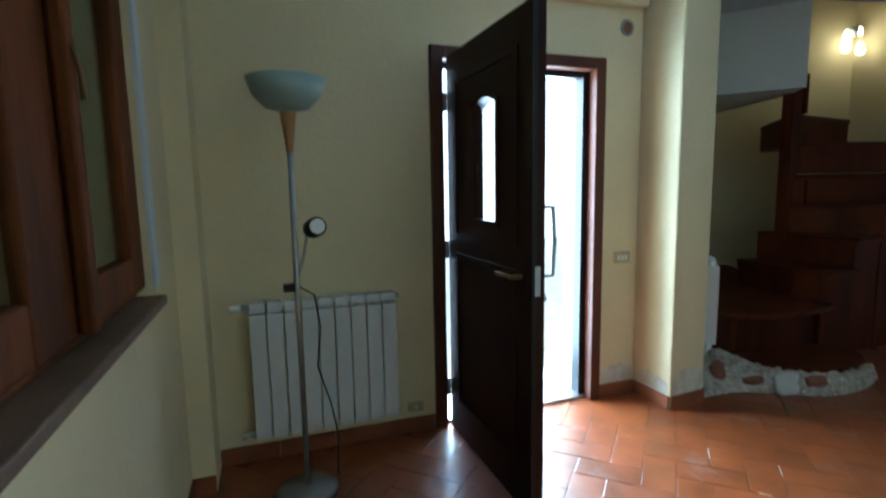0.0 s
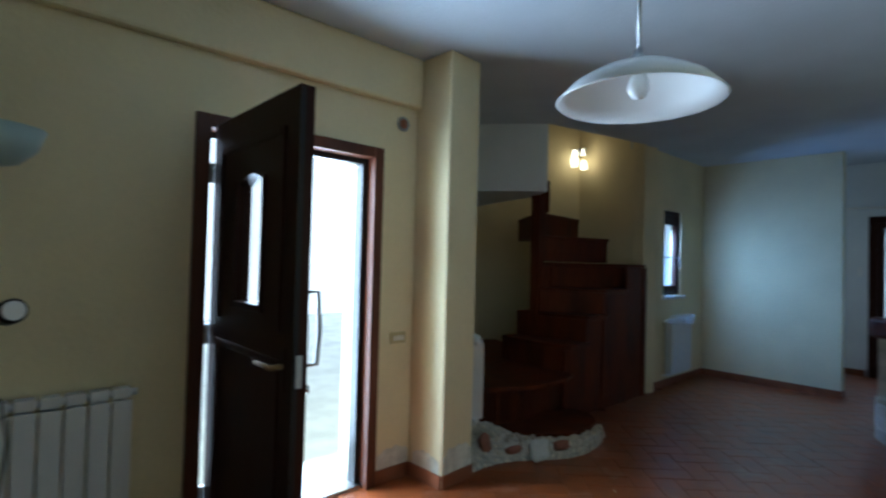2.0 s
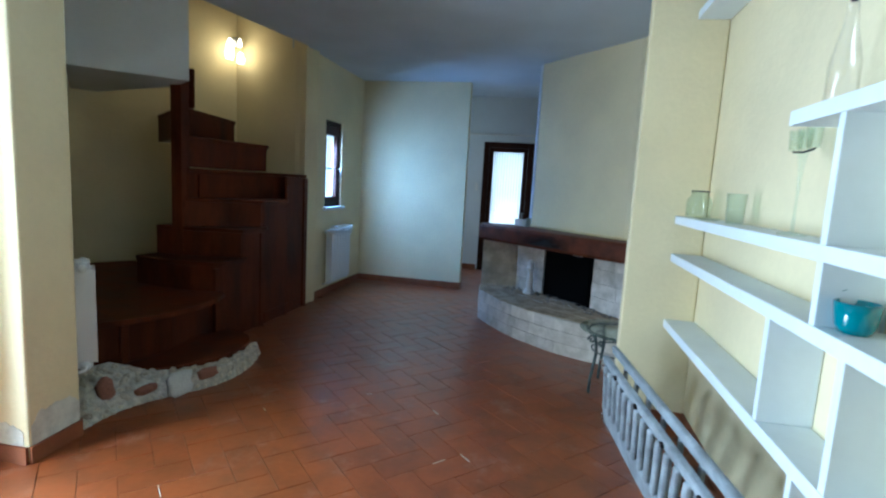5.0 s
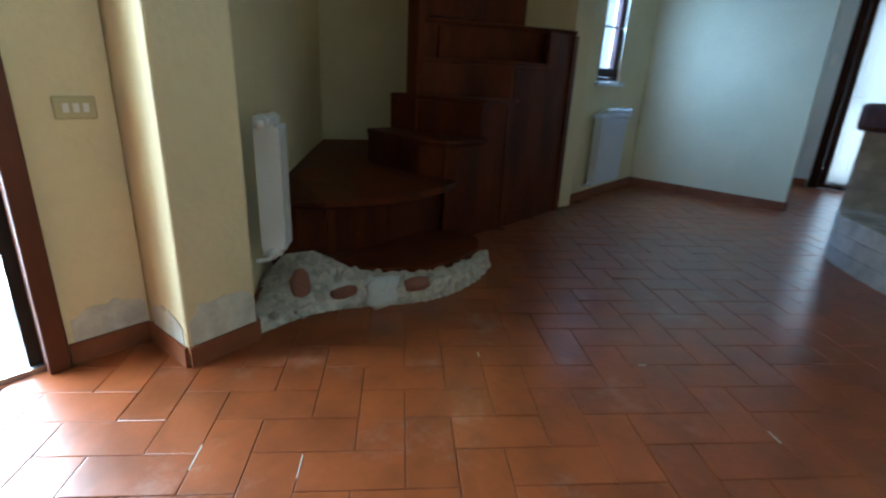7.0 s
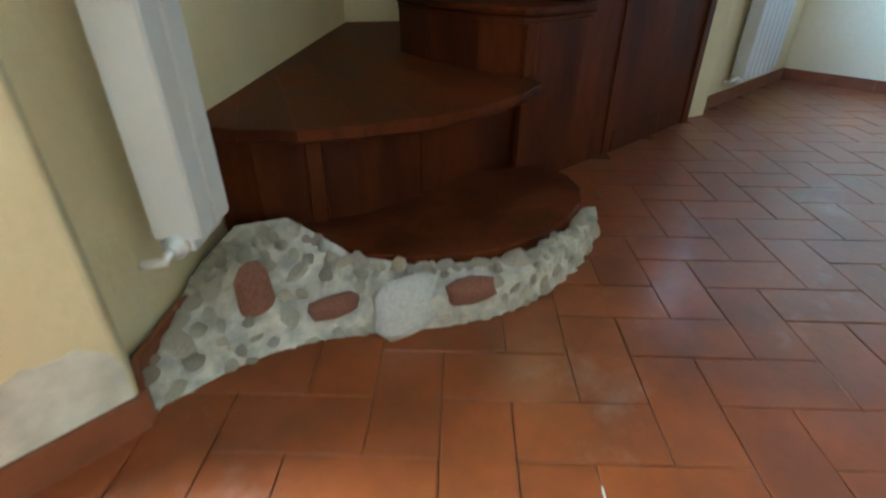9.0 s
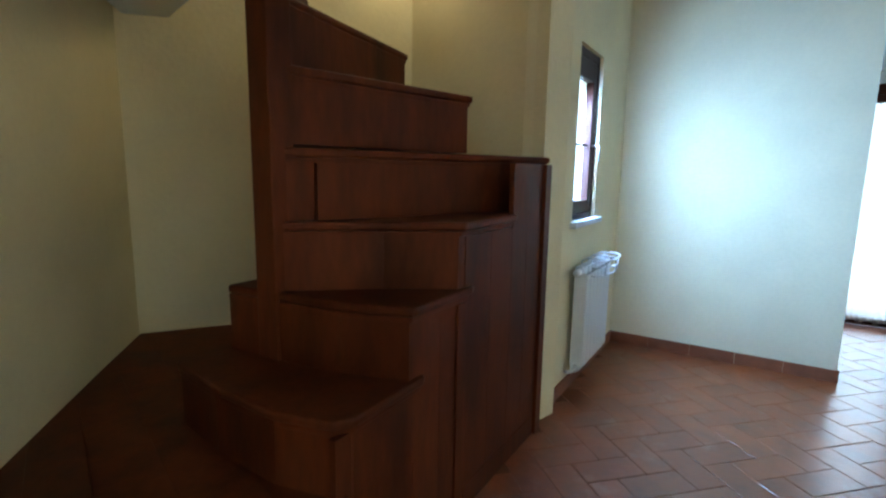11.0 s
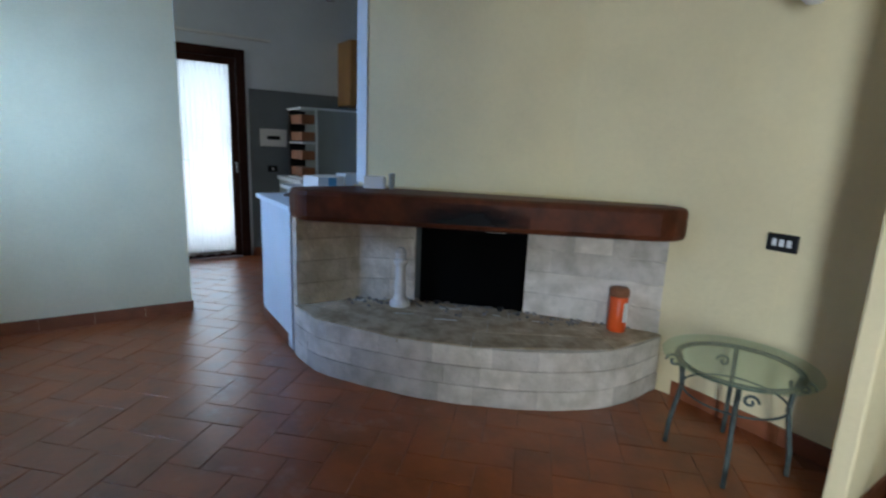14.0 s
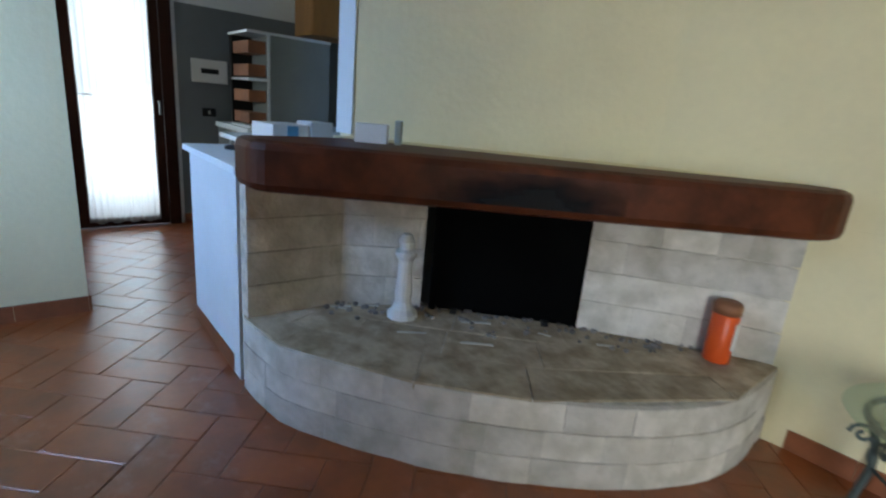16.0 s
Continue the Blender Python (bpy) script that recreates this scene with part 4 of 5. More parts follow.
part("label_band", boxes((-0.0525, -0.048, -0.012, 0.018, 0.06, 0.17)), M_WHITEP, th)
mbx = thing("mantel_box", 6.235, 0.545, 1.036, "small white cardboard box on the mantel beam", "box", rz=50)
part("carton", boxes((-0.06, 0.06, -0.03, 0.03, 0, 0.07)), M_WHITEP, mbx, bevel=0.003)
mtn = thing("grey_tin", 6.175, 0.465, 1.036, "slim grey-green tin beside the white box", "tin", rz=50)
part("can", boxes((-0.012, 0.012, -0.03, 0.03, 0, 0.09)), M_CABINET, mtn, bevel=0.003)

# ---------- glass side table ----------
tab = thing("side_table", 4.51, -0.33, 0, "round glass-topped side table on scrolled verdigris iron legs", "table")
TH, TR = 0.45, 0.295
part("glass_top", lathe([(0.0, TH), (TR, TH), (TR + 0.004, TH + 0.005), (TR, TH + 0.010), (0.0, TH + 0.010)], 56), M_DGLASS, tab, smooth=False)
part("rim", tube([(0.235 * math.cos(2 * math.pi * i / 48), 0.235 * math.sin(2 * math.pi * i / 48), TH - 0.012) for i in range(49)], 0.011, 8), M_IRON, tab, smooth=True)
part("lower_ring", tube([(0.20 * math.cos(2 * math.pi * i / 40), 0.20 * math.sin(2 * math.pi * i / 40), TH - 0.15) for i in range(41)], 0.005, 6), M_IRON, tab, smooth=True)
for k in range(4):
    a = radians(118 + 90 * k)
    c, s = math.cos(a), math.sin(a)
    P = lambda r, z: (r * c, r * s, z)
    bm = tube([P(0.225, TH - 0.01), P(0.205, TH - 0.10), P(0.20, TH - 0.16), P(0.215, TH - 0.25), P(0.23, 0.10), P(0.235, 0.0)], 0.011, 8)
    part("leg", bm, M_IRON, tab, smooth=True)
    sp = [P(0.245 + (0.034 - 0.0022 * j) * math.cos(j * 0.6), TH - 0.055 + (0.034 - 0.0022 * j) * math.sin(j * 0.6)) for j in range(14)]
    part("scroll", tube(sp, 0.006, 6), M_IRON, tab, smooth=True)
    t = (-s, c)
    sp = [(0.20 * c + t[0] * (0.045 + (0.03 - 0.002 * j) * math.cos(j * 0.6)), 0.20 * s + t[1] * (0.045 + (0.03 - 0.002 * j) * math.cos(j * 0.6)), TH - 0.08 + (0.03 - 0.002 * j) * math.sin(j * 0.6)) for j in range(13)]
    part("scroll", tube(sp, 0.006, 6), M_IRON, tab, smooth=True)

# ---------- wall sconces ----------
sc = thing("wall_sconce", 4.55, YS + 0.001, 1.92, "white conical plaster wall sconce near the pier", "lamp")
part("shade", lathe([(0.0, -0.02), (0.03, -0.015), (0.09, 0.05), (0.13, 0.14), (0.125, 0.14), (0.085, 0.06), (0.0, 0.0)], 28), M_WHITEP, sc, smooth=True)
sc.location.y = YS + 0.135
sc2 = thing("wall_sconce", 3.50, 3.41, 1.47, "white paper-shaded sconce with dark wooden base on the stair wall", "lamp", rz=46.6)
part("shade", lathe([(0.0, 0.10), (0.05, 0.10), (0.055, 0.16), (0.045, 0.33), (0.025, 0.40), (0.05, 0.50), (0.045, 0.52), (0.0, 0.50)], 9), M_WHITEP, sc2)
part("base", lathe([(0.0, 0.0), (0.025, 0.005), (0.035, 0.05), (0.03, 0.10), (0.0, 0.10)], 16), M_DOOR, sc2, smooth=True)

# ---------- shelves ----------
shelf = thing("wall_shelving", 0, 0, 0, "white painted built-in shelves with staggered dividers", "shelves")
SY0, SY1 = YS + 0.002, -0.49
for x0, x1, z in ((0.5, 4.045, 1.32), (0.5, 4.045, 1.09), (0.5, 4.045, 0.68), (0.5, 2.68, 1.73), (0.5, 4.045, 2.50)):
    part("shelf_board", boxes((x0, x1, SY0, SY1, z - 0.048, z)), M_SHELF, shelf, bevel=0.003)
for x, z0, z1 in ((2.37, 1.32, 1.682), (2.18, 1.73, 2.452), (2.37, 1.09, 1.272), (2.64, 0.68, 1.042), (2.36, 0.04, 0.632), (2.20, 0.68, 1.042), (1.3, 1.32, 1.682), (1.2, 0.68, 1.042)):
    part("divider", boxes((x - 0.015, x + 0.015, SY0, SY1 - 0.003, z0, z1)), M_SHELF, shelf, bevel=0.002)


def vessel(name, x, y, z, profile, mat, label, category, seg=28):
    v = thing(name, x, y, z, label, category)
    part("body", lathe(profile, seg), mat, v, smooth=True)
    return v


jar = vessel("glass_jar", 3.84, -0.56, 1.321, [(0.0, 0), (0.062, 0), (0.066, 0.01), (0.066, 0.10), (0.045, 0.125), (0.045, 0.15), (0.041, 0.15), (0.041, 0.125), (0.061, 0.10), (0.061, 0.012), (0.0, 0.01)], M_JAR, "round clear glass jar standing on the shelf", "jar")
part("rim", tube([(0.045 * math.cos(i * 0.4), 0.045 * math.sin(i * 0.4), 0.15) for i in range(17)], 0.003, 6), M_BLACK, jar, smooth=True)
vessel("glass_tumbler", 3.30, -0.57, 1.321, [(0.0, 0), (0.036, 0), (0.042, 0.14), (0.040, 0.14), (0.034, 0.006), (0.0, 0.005)], M_JAR, "tall clear glass tumbler on the shelf", "glass")
vessel("glass_dish", 3.55, -0.53, 1.321, [(0.0, 0), (0.04, 0), (0.06, 0.012), (0.058, 0.014), (0.038, 0.004), (0.0, 0.003)], M_JAR, "small flat glass dish on the shelf", "dish")
bt = vessel("glass_bottle", 2.56, -0.57, 1.731, [(0.0, 0), (0.040, 0), (0.043, 0.006), (0.041, 0.13), (0.018, 0.24), (0.013, 0.32), (0.011, 0.32), (0.016, 0.24), (0.038, 0.128), (0.040, 0.008), (0.0, 0.006)], M_GLASS, "slender clear glass bottle with a black stopper", "bottle")
part("stopper", lathe([(0.0, 0.30), (0.009, 0.30), (0.011, 0.325), (0.021, 0.335), (0.021, 0.355), (0.010, 0.367), (0.0, 0.367)], 20), M_BLACK, bt, "round black stopper", smooth=True)
bowl = vessel("teal_bowl", 2.31, -0.57, 1.091, [(0.0, 0), (0.036, 0), (0.047, 0.02), (0.054, 0.085), (0.050, 0.085), (0.042, 0.022), (0.0, 0.006)], M_TEAL, "dark teal glass bowl on the shelf", "bowl")
part("lip", tube([(0.05, 0.01, 0.10), (0.075, 0.015, 0.115), (0.08, 0.015, 0.10)], 0.012), M_TEAL, bowl, smooth=True)
tw = thing("driftwood", 2.03, -0.56, 1.321, "small dark twisted piece of wood on the shelf", "wood")
part("branch", tube([(0.09, 0, 0.01), (0.04, 0.01, 0.018), (0.0, 0.0, 0.03), (-0.03, 0.01, 0.02), (-0.09, 0, 0.015)], 0.012, 7), M_WOOD, tw)
part("twig", tube([(0.0, 0, 0.03), (0.02, 0.0, 0.05), (-0.02, 0.02, 0.055)], 0.008, 6), M_WOOD, tw)
vessel("terracotta_pot", 2.0, -0.56, 1.731, [(0.0, 0), (0.04, 0), (0.05, 0.12), (0.055, 0.12), (0.055, 0.15), (0.05, 0.15), (0.0, 0.14)], M_CLAY, "small brown clay pot on the upper shelf", "pot")
gl = thing("candle_holder", 2.74, -0.57, 1.321, "tall glass-stemmed holder with three small candle glasses on the shelf", "candle holder")
part("foot", lathe([(0.0, 0), (0.045, 0), (0.045, 0.004), (0.01, 0.012), (0.0, 0.012)], 24), M_JAR, gl, smooth=True)
part("stem", lathe([(0.0, 0.012), (0.006, 0.012), (0.004, 0.12), (0.008, 0.22), (0.014, 0.27), (0.020, 0.285), (0.0, 0.285)], 16), M_JAR, gl, smooth=True)
part("arm", tube([(-0.075, 0, 0.290), (0.0, 0, 0.284), (0.075, 0, 0.290)], 0.004, 8), M_BLACK, gl, "thin black cross arm")
for k in (-0.062, 0.0, 0.062):
    part("candle_glass", lathe([(0.0, 0.293), (0.020, 0.293), (0.024, 0.362), (0.022, 0.362), (0.018, 0.298), (0.0, 0.297)], 20, center=(k, 0, 0)), M_JAR, gl, smooth=True)

# ---------- slatted folding bench leaning by the shelves ----------
bench = thing("folded_slatted_rack", 3.97, -0.208, 0.0, "weathered grey folded slatted rack leaning beside the white shelves", "rack", rz=-172.5)
LEAN_T = Matrix.Rotation(radians(11), 4, "X")
SKEW = Matrix(((1, 0, 0.50, 0), (0, 1, 0, 0), (0, 0, 1, 0), (0, 0, 0, 1)))
L0 = 1.85
part("lower_rail", boxes((0, L0, -0.02, 0.02, 0.0, 0.13), m=LEAN_T), M_GREYWOOD, bench, bevel=0.008)
part("upper_rail", boxes((0.16, L0, -0.015, 0.02, 0.445, 0.49), m=LEAN_T), M_GREYWOOD, bench, bevel=0.008)
part("rear_rail", boxes((0.12, L0, 0.05, 0.08, 0.48, 0.53), m=LEAN_T), M_GREYWOOD, bench, bevel=0.008)
part("rear_lower_rail", boxes((0.0, L0, 0.05, 0.08, 0.02, 0.10), m=LEAN_T), M_GREYWOOD, bench, bevel=0.008)
for k in range(17):
    x = -0.01 + 0.097 * k
    part("slat", boxes((x, x + 0.046, -0.03, 0.0, 0.118, 0.458), m=LEAN_T @ SKEW), M_GREYWOOD, bench, bevel=0.012)
    if k % 2:
        part("rear_slat", boxes((x + 0.03, x + 0.065, 0.05, 0.07, 0.09, 0.485), m=LEAN_T @ SKEW), M_GREYWOOD, bench, bevel=0.008)
for z, x0 in ((0.41, 0.13), (0.0, -0.03)):
    part("end_bracket", tube([LEAN_T @ Vector(p) for p in ((x0 + 0.18, -0.024, z + 0.0), (x0, -0.024, z + 0.0), (x0, -0.024, z + 0.045), (x0 + 0.03, -0.024, z + 0.05))], 0.006, 6), M_CHROME, bench, "bright metal end bracket", smooth=True)
for x in (0.45, 0.8, 1.15, 1.5):
    part("bolt", boxes((x, x + 0.02, -0.028, -0.016, 0.458, 0.478), m=LEAN_T), M_BLACK, bench)

# ---------- kitchen ----------
structure("kitchen_low_wall", boxes((6.52, 7.22, 0.72, 0.96, 0, 0.885)), M_WHITE, "low white wall under the kitchen worktop")
wt = tagged(mesh_object("kitchen_worktop", boxes((6.46, 7.25, 0.53, 0.985, 0.885, 0.915)), M_SHELF, bevel=0.004), "white kitchen worktop on the low wall", "worktop")
cb = thing("base_cabinet", 0, 0, 0, "grey kitchen base cabinets behind the low wall", "cabinet")
part("body", boxes((6.54, 7.20, -0.2, 0.70, 0.0, 0.884)), M_CABINET, cb)
structure("kitchen_splashback", boxes((XK - 0.004, XK, -2.6, 0.545, 0.0, 1.815)), M_SPLASH, "dark grey painted band on the kitchen wall")
kd = structure("door_2", boxes((XK - 0.03, XK + 0.05, 0.575, 0.665, 0, 2.19), (XK - 0.03, XK + 0.05, 1.315, 1.41, 0, 2.19), (XK - 0.03, XK + 0.05, 0.665, 1.315, 2.10, 2.19)), M_DOOR, "dark wooden glazed door with a net curtain", bevel=0.005)
part("sash", boxes((XK - 0.02, XK + 0.03, 0.668, 0.745, 0.01, 2.098), (XK - 0.02, XK + 0.03, 1.235, 1.312, 0.01, 2.098), (XK - 0.02, XK + 0.03, 0.745, 1.235, 2.02, 2.098), (XK - 0.02, XK + 0.03, 0.745, 1.235, 0.01, 0.09)), M_DOOR, kd, bevel=0.004)
part("door_handle", tube([(XK - 0.02, 0.70, 1.03), (XK - 0.06, 0.70, 1.03), (XK - 0.065, 0.70, 0.93)], 0.008), M_METAL, kd, smooth=True)
part("window_catch", tube([(XK - 0.03, 1.24, 1.05), (XK - 0.03, 1.14, 1.05)], 0.006), M_METAL, kd)
part("pane", boxes((XK + 0.012, XK + 0.018, 0.745, 1.235, 0.09, 2.02)), M_GLASS, kd).visible_shadow = False
bm = bmesh.new()
prev = None
for i in range(81):
    y = 0.735 + 0.51 * i / 80
    xx = XK - 0.026 + 0.006 * math.sin(i * 0.9)
    cur = [bm.verts.new((xx, y, 2.03)), bm.verts.new((xx, y, 0.045 + 0.008 * math.sin(i * 0.35)))]
    if prev:
        bm.faces.new([prev[0], prev[1], cur[1], cur[0]])
    prev = cur
cm = bpy.data.materials.new("net_curtain")
cm.use_nodes = True
nt = cm.node_tree
nt.nodes.remove(nt.nodes["Principled BSDF"])
tr, df, tp, mx, mx2 = (nt.nodes.new(k) for k in ("ShaderNodeBsdfTranslucent", "ShaderNodeBsdfDiffuse", "ShaderNodeBsdfTransparent", "ShaderNodeMixShader", "ShaderNodeMixShader"))
mx.inputs[0].default_value, mx2.inputs[0].default_value = 0.6, 0.35
nt.links.new(df.outputs[0], mx.inputs[1]), nt.links.new(tr.outputs[0], mx.inputs[2]), nt.links.new(mx.outputs[0], mx2.inputs[1]), nt.links.new(tp.outputs[0], mx2.inputs[2])
nt.links.new(mx2.outputs[0], nt.nodes["Material Output"].inputs[0])
part("curtain", bm, cm, kd, "white net curtain", smooth=True)
structure("trim", boxes((XK - 0.012, XK, 0.545, 0.574, 0, 2.22), (XK - 0.012, XK, 1.411, 1.44, 0, 2.22), (XK - 0.012, XK, 0.574, 1.411, 2.191, 2.22)), M_WHITE)
structure("curtain_rail", boxes((XK - 0.05, XK, 0.30, 1.75, 2.30, 2.325)), M_WHITEP)
structure("window_3", boxes((XK - 0.03, XK + 0.0, 1.72, 2.45, 1.06, 2.19)), M_DOOR, "dark closed wooden shutters")
structure("shelf_ledge", boxes((XK - 0.05, XK, 1.70, 2.6, 1.02, 1.05)), M_WHITE)
eb = thing("fuse_box", XK - 0.005, 0.295, 1.31, "white fuse box with a dark viewing slot", "fuse box", rz=-90)
part("cover", boxes((-0.145, 0.145, -0.02, 0, -0.095, 0.095)), M_WHITEP, eb, bevel=0.006)
part("slot", boxes((-0.07, 0.07, -0.023, -0.02, -0.02, 0.02)), M_BLACK, eb)
# rear worktop with an open shelf end and cabinet
rb = thing("rear_base_cabinet", 0, 0, 0, "grey base cabinet under the rear worktop", "cabinet")
part("body", boxes((8.55, XK - 0.006, -2.0, 0.24, 0, 0.86)), M_CABINET, rb)
part("top", boxes((8.52, XK - 0.006, -2.0, 0.26, 0.861, 0.90)), M_SHELF, rb)
hc = thing("storage_cabinet", 8.62, -0.46, 0.901, "grey-green cabinet with open shelf end holding clay drawers", "cabinet")
part("body", boxes((0, 0.45, 0, 0.50, 0, 0.70)), M_CABINET, hc, bevel=0.004)
part("top", boxes((-0.01, 0.46, 0.0, 0.68, 0.70, 0.72)), M_SHELF, hc, bevel=0.003)
for z in (0.0, 0.36):
    part("shelf", boxes((0.0, 0.45, 0.505, 0.67, z, z + 0.018)), M_SHELF, hc)
part("end_stile", boxes((0.0, 0.02, 0.503, 0.52, 0.02, 0.70)), M_SHELF, hc)
part("back_panel", boxes((0.40, 0.45, 0.505, 0.67, 0.02, 0.70)), M_BLACK, hc)
for z in (0.03, 0.20, 0.39, 0.56):
    part("drawer", boxes((0.03, 0.40, 0.525, 0.66, z, z + 0.09)), M_CLAY, hc, bevel=0.004)
uc = thing("upper_cabinet", 8.98, -1.5, 1.70, "light pine wall cabinet in the kitchen", "cabinet")
part("body", boxes((0.02, 0.37, 0, 1.04, 0, 0.70)), M_PINE, uc, bevel=0.004)
part("door", boxes((0, 0.018, 0.53, 1.035, 0.005, 0.695)), M_PINE, uc, bevel=0.004)
pk = thing("blue_white_carton", 7.85, 0.16, 0.901, "pale blue and white cartons on the kitchen surface", "box", rz=12)
part("carton", boxes((-0.14, 0.02, -0.2, -0.02, 0, 0.12)), M_SHELF, pk, bevel=0.003)
part("tray", boxes((-0.14, 0.1, 0.0, 0.26, 0, 0.10)), M_WHITEP, pk, bevel=0.004)
part("blue_band", boxes((-0.1435, -0.14, 0.08, 0.16, 0.01, 0.09)), material("light_blue_print", (0.15, 0.42, 0.65), 0.5), pk)
isl = thing("kitchen_table", 7.85, 0.1, 0, "plain white kitchen table carrying cartons", "table")
part("tabletop", boxes((-0.35, 0.35, -0.5, 0.45, 0.87, 0.90)), M_SHELF, isl)
for x in (-0.3, 0.26):
    for y in (-0.45, 0.36):
        part("leg", boxes((x, x + 0.04, y, y + 0.04, 0, 0.87)), M_SHELF, isl)
hb = thing("hob_cap", 7.02, 0.80, 0.916, "flat black round cap on the white worktop", "cap")
part("disc", lathe([(0, 0), (0.055, 0), (0.05, 0.015), (0.0, 0.018)], 24), M_BLACK, hb, smooth=True)
kl = thing("ceiling_spot_bar", 8.75, 0.10, 2.93, "chrome ceiling bar lamp with four swivelling spots", "lamp")
part("rose", lathe([(0, -0.03), (0.05, -0.03), (0.06, -0.0), (0, 0)], 20), M_CHROME, kl, smooth=True)
part("stem", tube([(0, 0, -0.03), (0, 0, -0.17)], 0.01), M_CHROME, kl)
part("bar", tube([(0, -0.24, -0.19), (0, -0.1, -0.165), (0, 0.1, -0.165), (0, 0.24, -0.19)], 0.012), M_CHROME, kl, smooth=True)
for y in (-0.24, -0.08, 0.08, 0.24):
    part("spot", lathe([(0, 0), (0.02, 0), (0.045, -0.06), (0.04, -0.06), (0, -0.02)], 18, center=(0, y, -0.19)), M_CHROME, kl, smooth=True)
vd = thing("ceiling_smoke_detector", 8.3, 0.45, 2.93, "small dark ceiling fitting", "fitting")
part("cover", lathe([(0, -0.02), (0.04, -0.02), (0.05, 0.0), (0, 0)], 20), M_CABINET, vd, smooth=True)

# ---------- lamps ----------
pend = thing("pendant_lamp", 2.165, 1.115, CZ, "white opal glass saucer pendant lamp hanging by a grey rod", "lamp")
part("shade", lathe([(0.022, -0.610), (0.08, -0.622), (0.16, -0.652), (0.24, -0.700), (0.292, -0.755), (0.289, -0.759), (0.235, -0.710), (0.155, -0.663), (0.07, -0.632), (0.016, -0.622)], 64), M_MILK, pend, smooth=True)
part("collar", lathe([(0.0, -0.56), (0.014, -0.56), (0.018, -0.585), (0.04, -0.60), (0.04, -0.607), (0.0, -0.607)], 24), M_METAL, pend, smooth=True)
part("rod", tube([(0, 0, 0), (0, 0, -0.57)], 0.007), M_METAL, pend, smooth=True)
part("bulb", lathe([(0.0, -0.612), (0.016, -0.612), (0.018, -0.645), (0.034, -0.68), (0.038, -0.71), (0.026, -0.74), (0.0, -0.748)], 24), M_MILK, pend, "unlit pearl bulb", smooth=True)

sl = thing("stair_wall_lamp", 6.03, 3.86, 2.86, "lit wall lamp with narrow glass shades in the stairwell", "lamp")
part("wall_plate", boxes((0.0, 0.06, -0.04, 0.04, -0.02, 0.08)), M_METAL, sl)
for dx, dy, z, h, r in ((-0.03, 0.05, -0.16, 0.22, 0.045), (-0.05, -0.10, -0.22, 0.12, 0.042), (-0.05, -0.09, -0.04, 0.09, 0.022)):
    part("shade", lathe([(0.0, z), (r * 0.8, z + 0.005), (r, z + h * 0.3), (r * 0.6, z + h * 0.85), (r * 0.3, z + h), (0, z + h)], 20, center=(dx, dy, 0)), M_BULB, sl, "glowing glass shade", smooth=True)
l = new("stair_lamp_light", bpy.data.lights.new("stair_lamp_light", "POINT"))
l.data.energy, l.data.color, l.data.shadow_soft_size, l.location = 3.6, (1, 0.72, 0.36), 0.06, (5.86, 3.72, 2.80)

# ---------- floor tiles: 0.153 x 0.306 m, herringbone on the slant ----------
A0 = Vector((3.477, 2.132))
U, V, TW = Vector((math.cos(radians(-44)), math.sin(radians(-44)))), Vector((math.cos(radians(-134)), math.sin(radians(-134)))), 0.153


def tile_bm(bm, c, ex, ey, seed):
    g, h = 0.0013, 0.0
    rr = random.Random(seed)
    dz = [rr.uniform(-0.0008, 0.0008) for _ in range(4)]
    P = [c + U * g + V * g, c + U * (ex * TW - g) + V * g, c + U * (ex * TW - g) + V * (ey * TW - g), c + U * g + V * (ey * TW - g)]
    m = sum(P, Vector((0, 0))) / 4
    lo = [bm.verts.new((p.x, p.y, -0.010)) for p in P]
    md = [bm.verts.new((p.x, p.y, -0.0013 + d)) for p, d in zip(P, dz)]
    hi = [bm.verts.new((*(m + (p - m) * 0.975), d)) for p, d in zip(P, dz)]
    for i in range(4):
        j = (i + 1) % 4
        bm.faces.new([lo[i], lo[j], md[j], md[i]]), bm.faces.new([md[i], md[j], hi[j], hi[i]])
    bm.faces.new(hi)


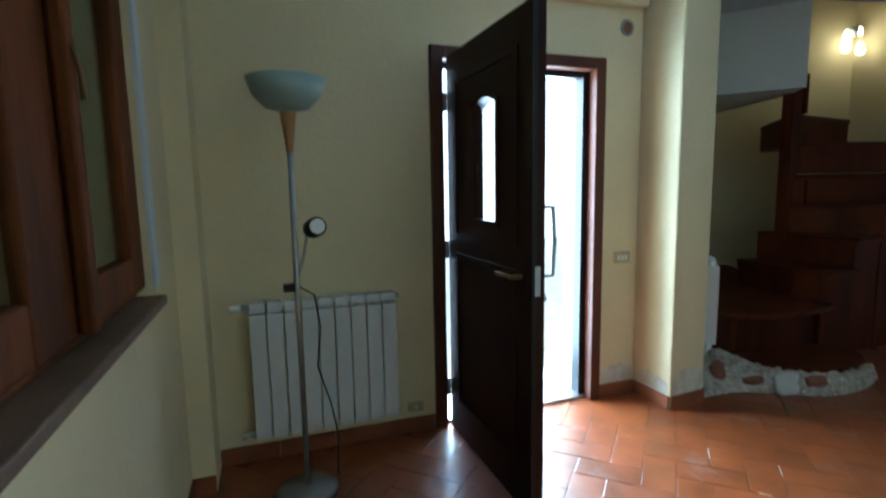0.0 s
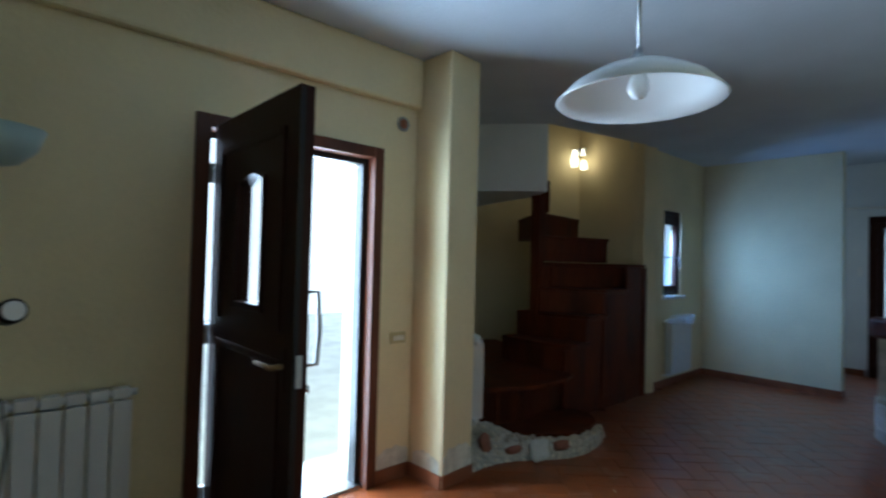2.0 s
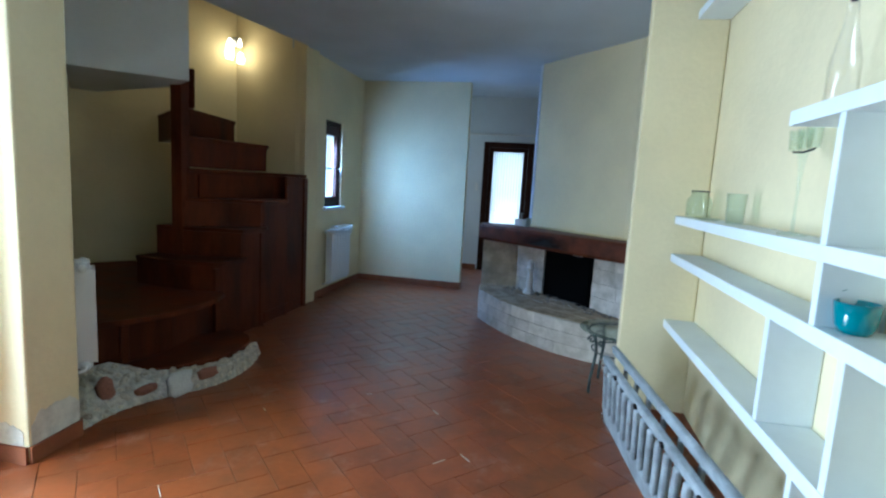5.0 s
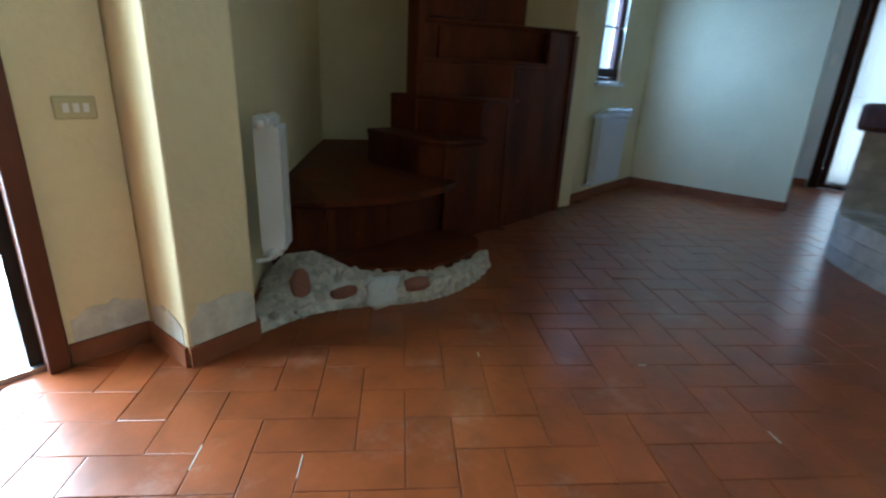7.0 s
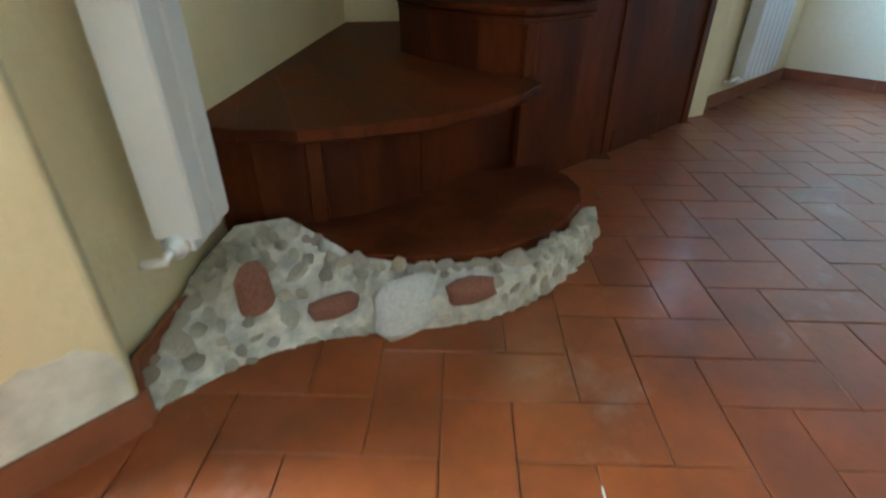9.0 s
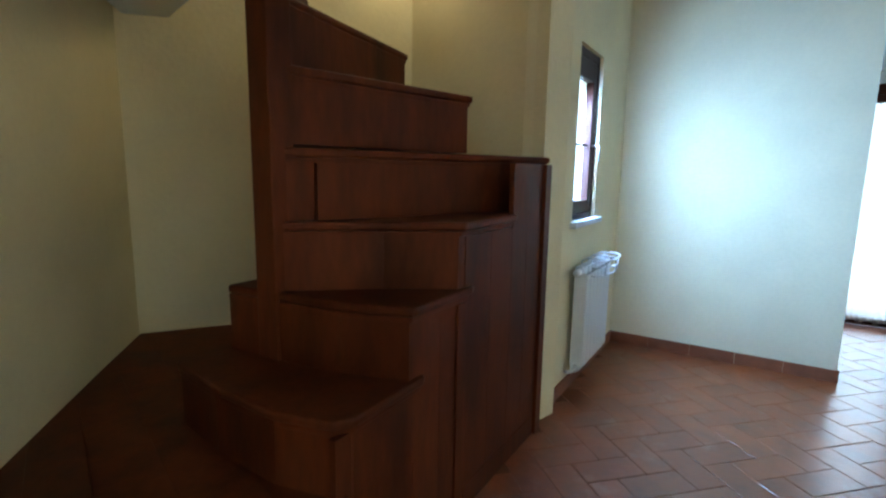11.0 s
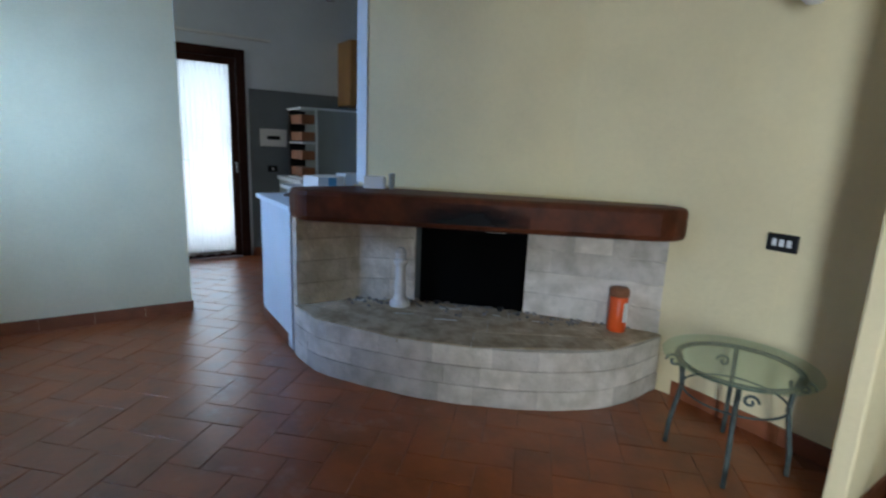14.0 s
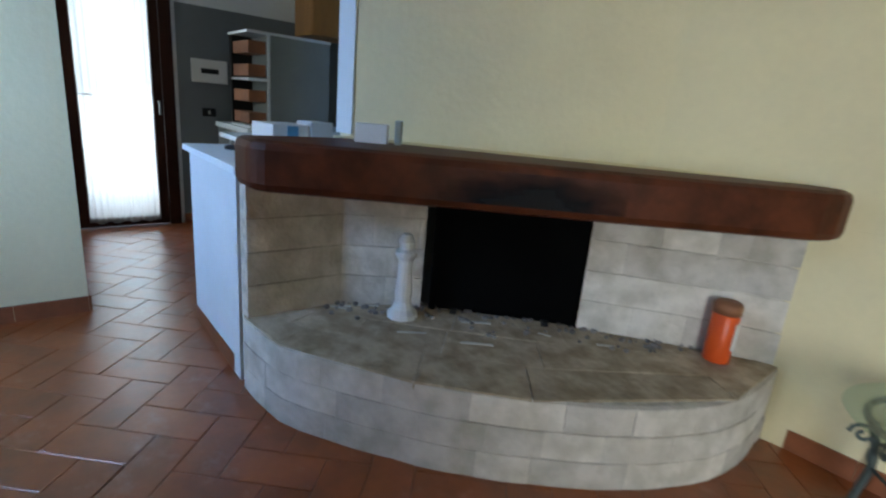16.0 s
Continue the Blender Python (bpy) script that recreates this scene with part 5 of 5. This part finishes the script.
def in_room(p):
    x, y = p
    if x < -0.25 or x > XK + 0.05:
        return False
    if y > 2.93 and x < 7.6:
        return False
    if y > 3.25 or y < -2.7:
        return False
    return y > -0.72 or x > 5.2


far = bmesh.new()
near = []
for i in range(-90, 91):
    for j in range(-90, 91):
        r = (i - j) % 4
        if r == 0:
            ex, ey, c = 2, 1, A0 + U * (i * TW) + V * (j * TW)
        elif r == 3:
            ex, ey, c = 1, 2, A0 + U * (i * TW) + V * (j * TW)
        else:
            continue
        m = c + U * (ex * TW / 2) + V * (ey * TW / 2)
        if not in_room(m):
            continue
        if 2.2 < m.x < 6.6 and 0.35 < m.y < 2.75 and (m - Vector((4.3, 1.7))).length < 2.35 and len(near) < 300:
            near.append((c, ex, ey, m))
        else:
            tile_bm(far, c, ex, ey, i * 977 + j)
M_TILE_FAR = material("terracotta_joined", (0.270, 0.068, 0.015), 0.40, 0.15, 6, 0.12, 30, island=0.13, wear=0.26, tint=(0.190, 0.050, 0.012), spec=0.45, coat=0.5, coat_rough=0.24)
ob = mesh_object("floor_tiles", far, M_TILE_FAR, floor)
ob["kind"] = "stuff"
for k, (c, ex, ey, m) in enumerate(near):
    bm = bmesh.new()
    tile_bm(bm, c, ex, ey, k)
    me = bpy.data.meshes.new("tile")
    bmesh.ops.recalc_face_normals(bm, faces=bm.faces)
    bm.to_mesh(me)
    bm.free()
    me.materials.append(M_TILE)
    t = new("tile", me)
    t.parent = floor

# pale lime left in some of the joints
rnd = random.Random(21)
flecks = bmesh.new()
for c, ex, ey, m in near:
    if rnd.random() < 0.11 and m.x < 4.2:
        ln, w = rnd.uniform(0.015, 0.05), rnd.uniform(0.001, 0.002)
        along_u = rnd.random() < 0.5
        e = ex if along_u else ey
        p = c + (U if along_u else V) * (TW * e * rnd.uniform(0.3, 0.7))
        d = U if along_u else V
        box(flecks, -ln, ln, -w, w, -0.003, 0.0012, Matrix.Translation((p.x, p.y, 0)) @ Matrix.Rotation(math.atan2(d.y, d.x), 4, "Z"))
ob = mesh_object("joint_lime", flecks, M_FOG, floor, "pale lime left in the joints")
ob["kind"] = "stuff"
